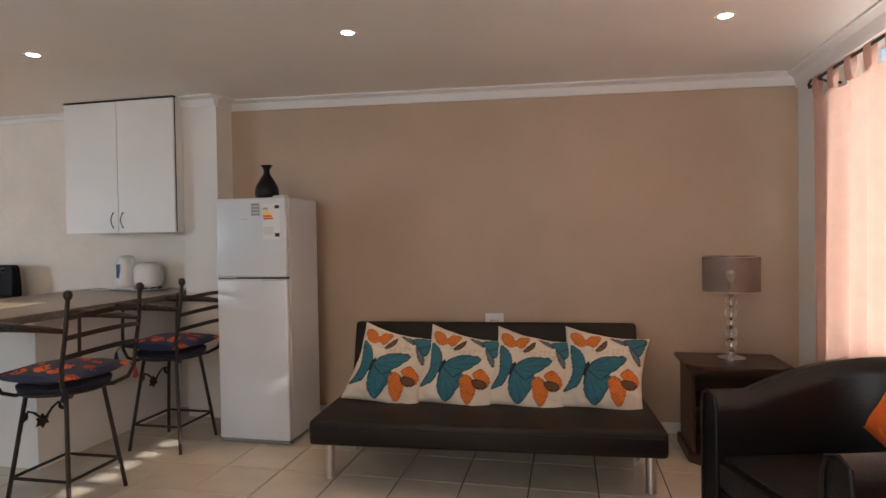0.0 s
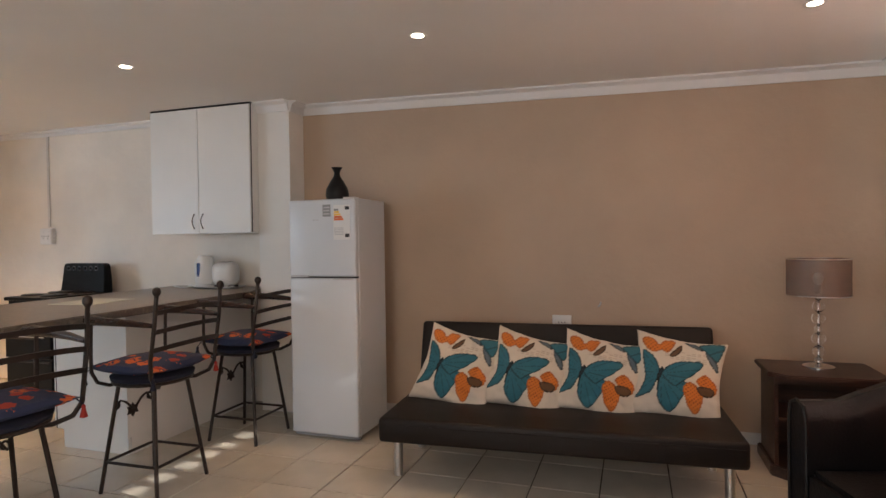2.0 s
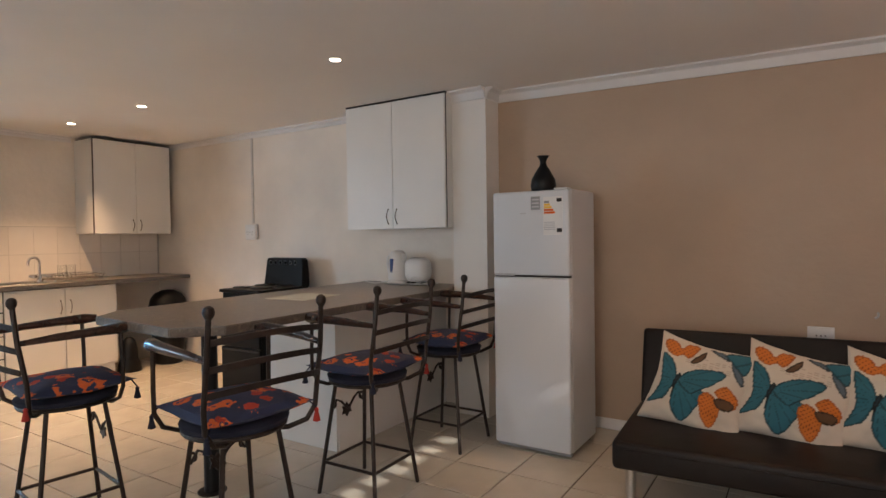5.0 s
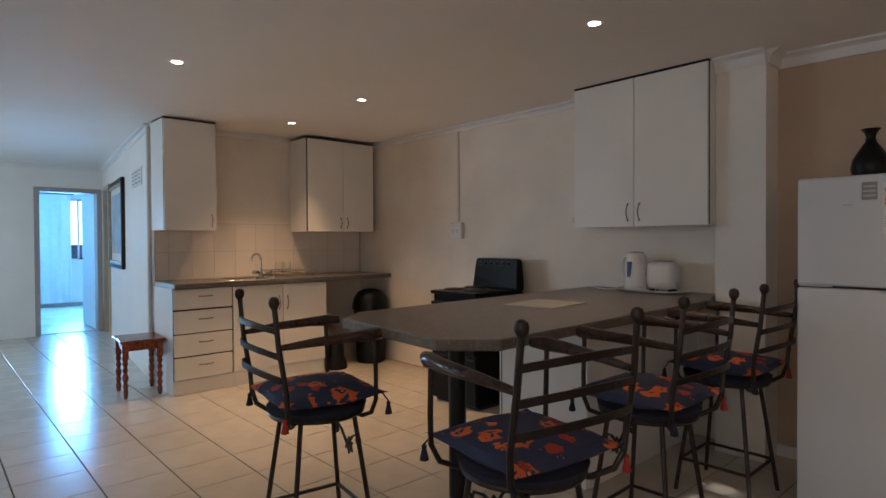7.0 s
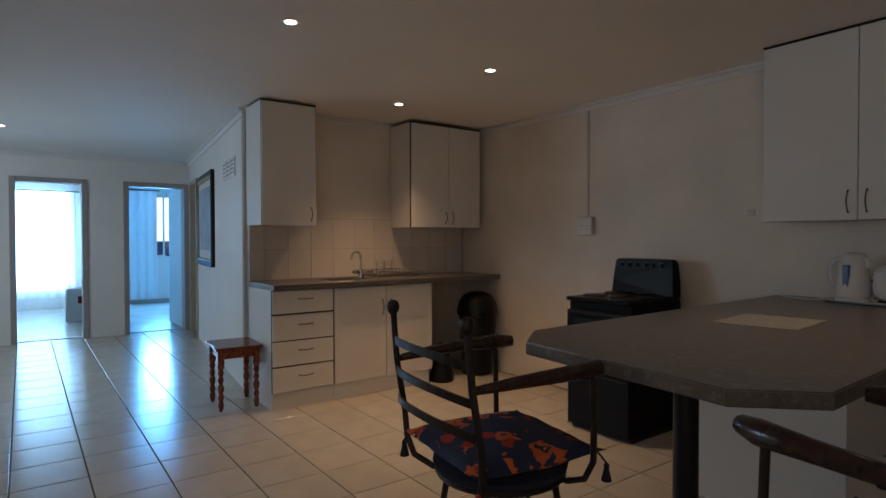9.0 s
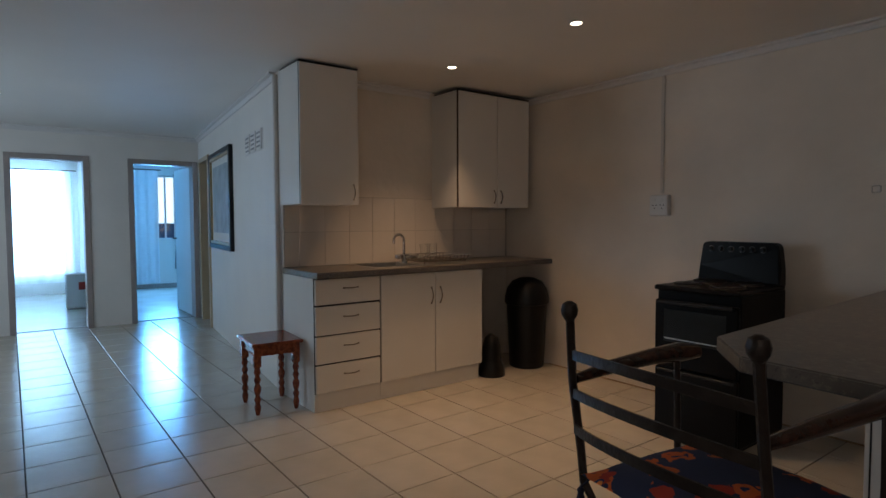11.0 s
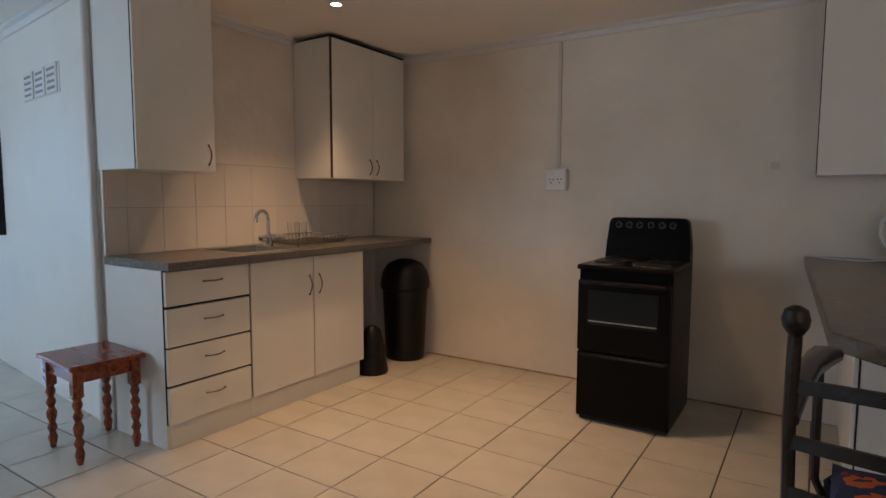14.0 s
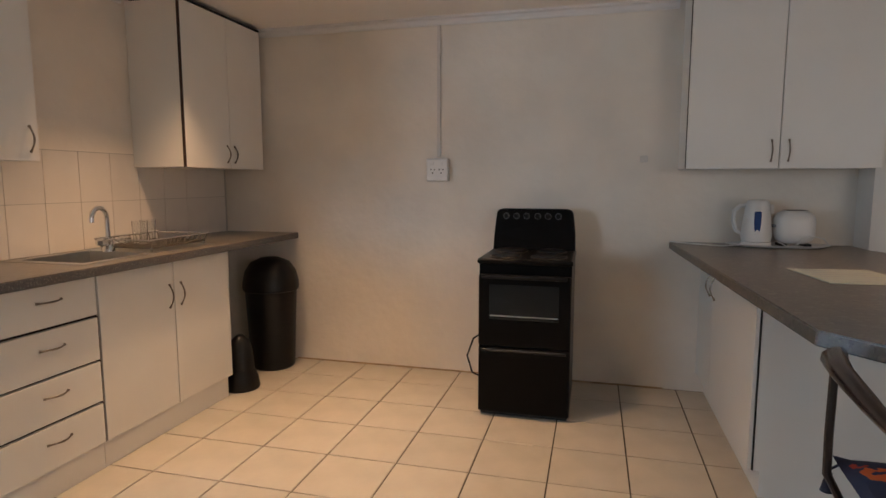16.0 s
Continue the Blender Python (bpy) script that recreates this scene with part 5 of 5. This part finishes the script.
def armchair():
    c = thing("tub_armchair", "black leather tub armchair with rounded back near the curtain", "armchair", (1.665, 2.41, 0), 105)
    # local: the open side looks to +y
    def shell(r, a):
        """Point on the U-shaped plan: a from -1 (one arm end) to 1."""
        s = abs(a)
        if s > 0.62:
            k = (s - 0.62) / 0.38
            return Vector((math.copysign(r, a), -0.02 + 0.36 * k, 0))
        ang = radians(90 * a / 0.62)
        return Vector((r * math.sin(ang), -0.02 - r * math.cos(ang) * 1.05, 0))

    def top(a):
        return 0.65 + 0.15 * max(0.0, 1 - (abs(a) / 0.85) ** 2.2)

    bm = bmesh.new()
    N = 40
    rows = []
    for i in range(N + 1):
        a = -1 + 2 * i / N
        h = top(a)
        ring = []
        for r, z in ((0.385, 0.06), (0.39, h - 0.06), (0.385, h - 0.025), (0.36, h), (0.32, h + 0.004), (0.29, h - 0.02), (0.278, h - 0.06), (0.275, 0.30), (0.275, 0.06)):
            p = shell(r, a)
            ring.append(bm.verts.new((p.x, p.y, z)))
        rows.append(ring)
    for a, b in zip(rows, rows[1:]):
        for k in range(9):
            bm.faces.new((a[k], a[(k + 1) % 9], b[(k + 1) % 9], b[k]))
    bm.faces.new(rows[0][::-1])
    bm.faces.new(rows[-1])
    bmesh.ops.recalc_face_normals(bm, faces=bm.faces[:])
    part("shell", bm, M_BLEATHER, c, "rounded leather back and arms", True)
    for sx in (-1, 1):
        bm = tube([(sx * 0.385, 0.343, 0.07), (sx * 0.388, 0.343, 0.58), (sx * 0.378, 0.343, 0.635), (sx * 0.34, 0.343, 0.654), (sx * 0.295, 0.343, 0.64), (sx * 0.278, 0.343, 0.59), (sx * 0.276, 0.343, 0.07)], 0.007, 6)
        part("arm_piping", bm, M_BLEATHER, c, "", True)
    sc = prism([(-0.27, 0.35), (-0.27, -0.05)] + [(0.27 * math.cos(radians(t)), -0.05 + 0.25 * math.sin(radians(t))) for t in range(200, 341, 20)] + [(0.27, -0.05), (0.27, 0.35)], 0.30, 0.43, 0.02)
    part("seat_cushion", sc, M_BLEATHER, c, "thick leather seat", True)
    part("front_rail", B((-0.275, 0.275, 0.25, 0.335, 0.06, 0.298), bevel=0.01, seg=2), M_BLEATHER, c)
    for x, y in ((-0.30, 0.28), (0.30, 0.28), (-0.24, -0.28), (0.24, -0.28)):
        part("foot", lathe([(0.018, 0), (0.024, 0.06)], 12, None, (x, y, 0)), M_DARK, c)


armchair()
scatter_cushion("orange_cushion", "bright orange velvet cushion leaning inside the black armchair", 1.84, 2.44, 0.63, -18, 22, -80, 0.18, M_ORANGE, 0.06, "", 9.0)


def curtains():
    xr = X_E - 0.10
    r = thing("curtain_rod", "thin black iron curtain rod with curled finial on wall brackets", "curtain rod", (0, 0, 0))
    part("rod", tube([(xr, 1.0, 2.035), (xr, 3.62, 2.035)], 0.008, 8), M_IRON, r, "", True)
    part("finial", tube([(xr, 3.62, 2.035), (xr, 3.66, 2.045), (xr, 3.69, 2.03), (xr, 3.68, 2.01), (xr, 3.655, 2.015)], 0.007, 8), M_IRON, r, "", True)
    for y in (1.05, 3.56):
        part("bracket", tube([(X_E, y, 2.0), (X_E - 0.05, y, 2.005), (xr, y, 2.027)], 0.006, 6), M_IRON, r, "", True)
    c = thing("curtain", "peach tab-top curtain hanging in soft folds, lit from behind", "curtain", (0, 0, 0))
    for k, (ya, yb) in enumerate(((3.62, 2.32), (2.30, 1.05))):
        bm = bmesh.new()
        ny, nz = 90, 24
        vs = []
        for i in range(ny + 1):
            y = ya + (yb - ya) * i / ny
            col = []
            for j in range(nz + 1):
                z = 1.95 - (1.95 - 0.05) * j / nz
                t = j / nz
                amp = 0.012 + 0.022 * t
                ph = 0.4 * math.sin(3 * y + 2 * t)
                x = xr + 0.004 + amp * math.sin((y - ya) * 34 + ph) + 0.012 * math.sin((y - ya) * 13 + 2 * t + k)
                sag = 0.018 * math.sin((y - ya) * math.pi / 0.18) ** 2 if j == 0 else 0
                col.append(bm.verts.new((x, y + 0.01 * t * math.sin(y * 19), z - sag)))
            vs.append(col)
        for a, b in zip(vs, vs[1:]):
            for j in range(nz):
                bm.faces.new((a[j], b[j], b[j + 1], a[j + 1]))
        part("panel", bm, M_CURTAIN, c, "", True)
        n = 7
        for i in range(n + 1):
            y = ya + (yb - ya) * (0.03 + 0.94 * i / n)
            bm = bmesh.new()
            prof = [(-0.006, 1.935), (-0.014, 2.0), (-0.012, 2.043), (0, 2.051), (0.012, 2.043), (0.014, 2.0), (0.006, 1.935)]
            a = [bm.verts.new((xr + p, y - 0.032, z)) for p, z in prof]
            b = [bm.verts.new((xr + p, y + 0.032, z)) for p, z in prof]
            for q in range(len(prof) - 1):
                bm.faces.new((a[q], a[q + 1], b[q + 1], b[q]))
            part("tab", bm, M_CURTAIN, c, "", True)


curtains()


def window(name, label, axis, c, a0, a1, z0, z1, n, depth=0.06):
    """Framed window in a wall; axis 'x': it spans x at y = c, axis 'y': it spans y at x = c."""
    f = structure(name, bmesh.new(), M_TRIM, label)
    t = 0.045

    def bx(p, q, lo, hi, e=0.0):
        return (p, q, c - depth / 2 + e, c + depth / 2 - e, lo, hi) if axis == "x" else (c - depth / 2 + e, c + depth / 2 - e, p, q, lo, hi)
    part("window_frame", B(bx(a0, a0 + t, z0, z1), bx(a1 - t, a1, z0, z1), bx(a0 + t, a1 - t, z0, z0 + t), bx(a0 + t, a1 - t, z1 - t, z1)), M_TRIM, f)
    for i in range(1, n):
        m = a0 + (a1 - a0) * i / n
        part("mullion", B(bx(m - 0.015, m + 0.015, z0 + t, z1 - t, 0.01)), M_TRIM, f)
    for i in range(n):
        p, q = a0 + (a1 - a0) * i / n, a0 + (a1 - a0) * (i + 1) / n
        g = part("pane", B(bx(p + 0.016, q - 0.016, z0 + t, z1 - t, depth / 2 - 0.002)), M_GLASS, f)
        g.visible_shadow = False


window("window_1", "assumed white framed window in the unseen south wall", "x", Y_S - 0.10, -1.3, 0.9, 0.75, 2.1, 3)
window("window_2", "white framed window in the passage wall", "x", Y_S - 0.10, -8.4, -6.8, 0.95, 2.05, 2)
window("window_3", "white framed window behind the peach curtain", "y", X_E + 0.10, 1.2, 3.5, 0.7, 2.165, 3)
window("window_4", "bright white framed bedroom window", "y", XB - 0.10, -0.35, 1.2, 0.35, 2.1, 2)
window("window_5", "small white framed bedroom window", "y", XB - 0.10, 2.62, 3.02, 0.88, 2.11, 2)


def voile(x, y0, y1, z0, z1, label):
    c = thing("voile_curtain", label, "curtain")
    bm = bmesh.new()
    n = int(abs(y1 - y0) * 60) + 4
    cols = []
    for i in range(n + 1):
        y = y0 + (y1 - y0) * i / n
        cols.append([bm.verts.new((x + 0.02 * math.sin(y * 42) * (0.5 + 0.5 * t), y, z1 + (z0 - z1) * t)) for t in (0, 0.33, 0.66, 1)])
    for a, b in zip(cols, cols[1:]):
        for j in range(3):
            bm.faces.new((a[j], b[j], b[j + 1], a[j + 1]))
    part("panel", bm, M_VOILE, c, "", True)
    for y in (y0, y1):
        part("rail_bracket", tube([(XB, y, z1 + 0.01), (x, y, z1 + 0.01)], 0.008, 6), M_IRON, c)
    part("curtain_rail", tube([(x, y0 - 0.05, z1 + 0.01), (x, y1 + 0.05, z1 + 0.01)], 0.01, 8), M_IRON, c, "", True)


voile(-13.55, -0.6, 1.33, 0.22, 2.08, "white voile curtain glowing with daylight in the first bedroom")
def grey_curtain():
    c = thing("side_curtain", "narrow grey curtain hanging bunched beside the small bedroom window", "curtain", (-13.66, 3.02, 0))
    bm = bmesh.new()
    cols = []
    for i in range(25):
        y = 0.10 - 0.2 * i / 24
        cols.append([bm.verts.new((0.018 * math.sin(i * 1.6), y * k, z)) for z, k in ((2.1, 0.6), (1.2, 0.5), (0.9, 0.75), (0.35, 1.1))])
    for p, q in zip(cols, cols[1:]):
        for j in range(3):
            bm.faces.new((p[j], q[j], q[j + 1], p[j + 1]))
    part("cloth", bm, M_GREYCLOTH, c, "", True)
    part("hanging_rail", tube([(0, -0.1, 2.105), (0, 0.12, 2.105), (XB + 13.66, 0.12, 2.105)], 0.008, 6), M_IRON, c, "", True)


grey_curtain()


def storage_box():
    c = thing("storage_box", "small white plastic box with a red label on the bedroom floor", "box", (-11.72, 1.22, 0))
    b = part("body", B((-0.12, 0.12, -0.16, 0.13, 0, 0.50), bevel=0.02, seg=2), M_WPLASTIC, c)
    part("label", B((0.1203, 0.1213, -0.01, 0.09, 0.27, 0.38)), M_RED, b, "red printed label")


storage_box()
voile(-13.65, 1.56, 2.66, 0.10, 2.17, "white voile curtain beside the small bedroom window")
structure("skirting", B((XB, XB + 0.015, 1.5, 4.15, 0, 0.07)), M_DOORF, "low grey skirting board in the bedroom")


def downlight(x, y, watts, k):
    d = thing("downlight", "small round recessed ceiling downlight, switched on", "downlight", (x, y, cz(x)), 0, "recessed ceiling downlights")
    part("rim", lathe([(0.040, -0.001), (0.045, -0.004), (0.043, -0.006), (0.029, -0.005), (0.029, -0.001)], 28), M_TRIM, d, "", True)
    part("lens", lathe([(0.028, -0.0042), (0.028, -0.0012)], 28), M_LAMPGLOW, d, "glowing warm lens")
    lamp = new("downlight_beam", bpy.data.lights.new("downlight_beam", "SPOT"))
    lamp.data.energy, lamp.data.spot_size, lamp.data.spot_blend = watts, radians(96), 1.0
    lamp.data.color, lamp.data.shadow_soft_size = (1.0, 0.615, 0.335), 0.025
    lamp.location = (x, y, cz(x) - 0.012)


for k, (x, y, w) in enumerate(SPOTS):
    downlight(x, y, w, k)

# ---- floor tiles ----
PX, X0, Y0 = 0.335, -5.17, 4.16
tile_mesh = None
near, far = [], []
i0, i1 = int((X_W - X0) / PX) - 1, int((X_E - X0) / PX) + 1
for i in range(i0, i1 + 1):
    for j in range(0, 18):
        xa, xb, ya, yb = X0 + i * PX, X0 + (i + 1) * PX, Y0 - (j + 1) * PX, Y0 - j * PX
        xa, xb, ya, yb = max(xa, X_W - T), min(xb, X_E), max(ya, Y_S), min(yb, Y_N)
        if xb - xa < 0.03 or yb - ya < 0.03:
            continue
        whole = xb - xa > PX - 0.001 and yb - ya > PX - 0.001
        cx, cy = (xa + xb) / 2, (ya + yb) / 2
        if whole and -7.0 < cx < 1.2 and 0.9 < cy < 4.0:
            near.append((cx, cy))
        else:
            far.append((xa, xb, ya, yb))
gx, gy = 0.0030, 0.0034
near.sort(key=lambda p: (p[0] + 3.0) ** 2 * 0.4 + (p[1] - 2.2) ** 2)
for cx, cy in near[300:]:
    far.append((cx - PX / 2, cx + PX / 2, cy - PX / 2, cy + PX / 2))
verts, faces = [], []
for xa, xb, ya, yb in far:
    k = len(verts)
    b = 0.002
    for z, e in ((-0.006, 0.0), (-0.0015, 0.0), (0.0, b)):
        verts += [(xa + gx + e, ya + gy + e, z), (xb - gx - e, ya + gy + e, z), (xb - gx - e, yb - gy - e, z), (xa + gx + e, yb - gy - e, z)]
    for r in (0, 4):
        for q in range(4):
            faces.append((k + r + q, k + r + (q + 1) % 4, k + r + 4 + (q + 1) % 4, k + r + 4 + q))
    faces.append((k + 8, k + 9, k + 10, k + 11))
me = bpy.data.meshes.new("floor_tiles_far")
me.from_pydata(verts, [], faces)
me.materials.append(M_TILE)
rest = new("floor_tiles_far", me)
rest.parent = floor
tagged(rest, kind="stuff")
h = PX / 2
me = bpy.data.meshes.new("floor_tile")
verts, faces = [], []
for z, e in ((-0.006, 0.0), (-0.0015, 0.0), (0.0, 0.002)):
    verts += [(-h + gx + e, -h + gy + e, z), (h - gx - e, -h + gy + e, z), (h - gx - e, h - gy - e, z), (-h + gx + e, h - gy - e, z)]
for r in (0, 4):
    for q in range(4):
        faces.append((r + q, r + (q + 1) % 4, r + 4 + (q + 1) % 4, r + 4 + q))
faces.append((8, 9, 10, 11))
me.from_pydata(verts, [], faces)
me.materials.append(M_TILE)
for k, (cx, cy) in enumerate(near[:300]):
    t = new("floor_tile", me)
    t.location = (cx, cy, 0)
    t.parent = floor
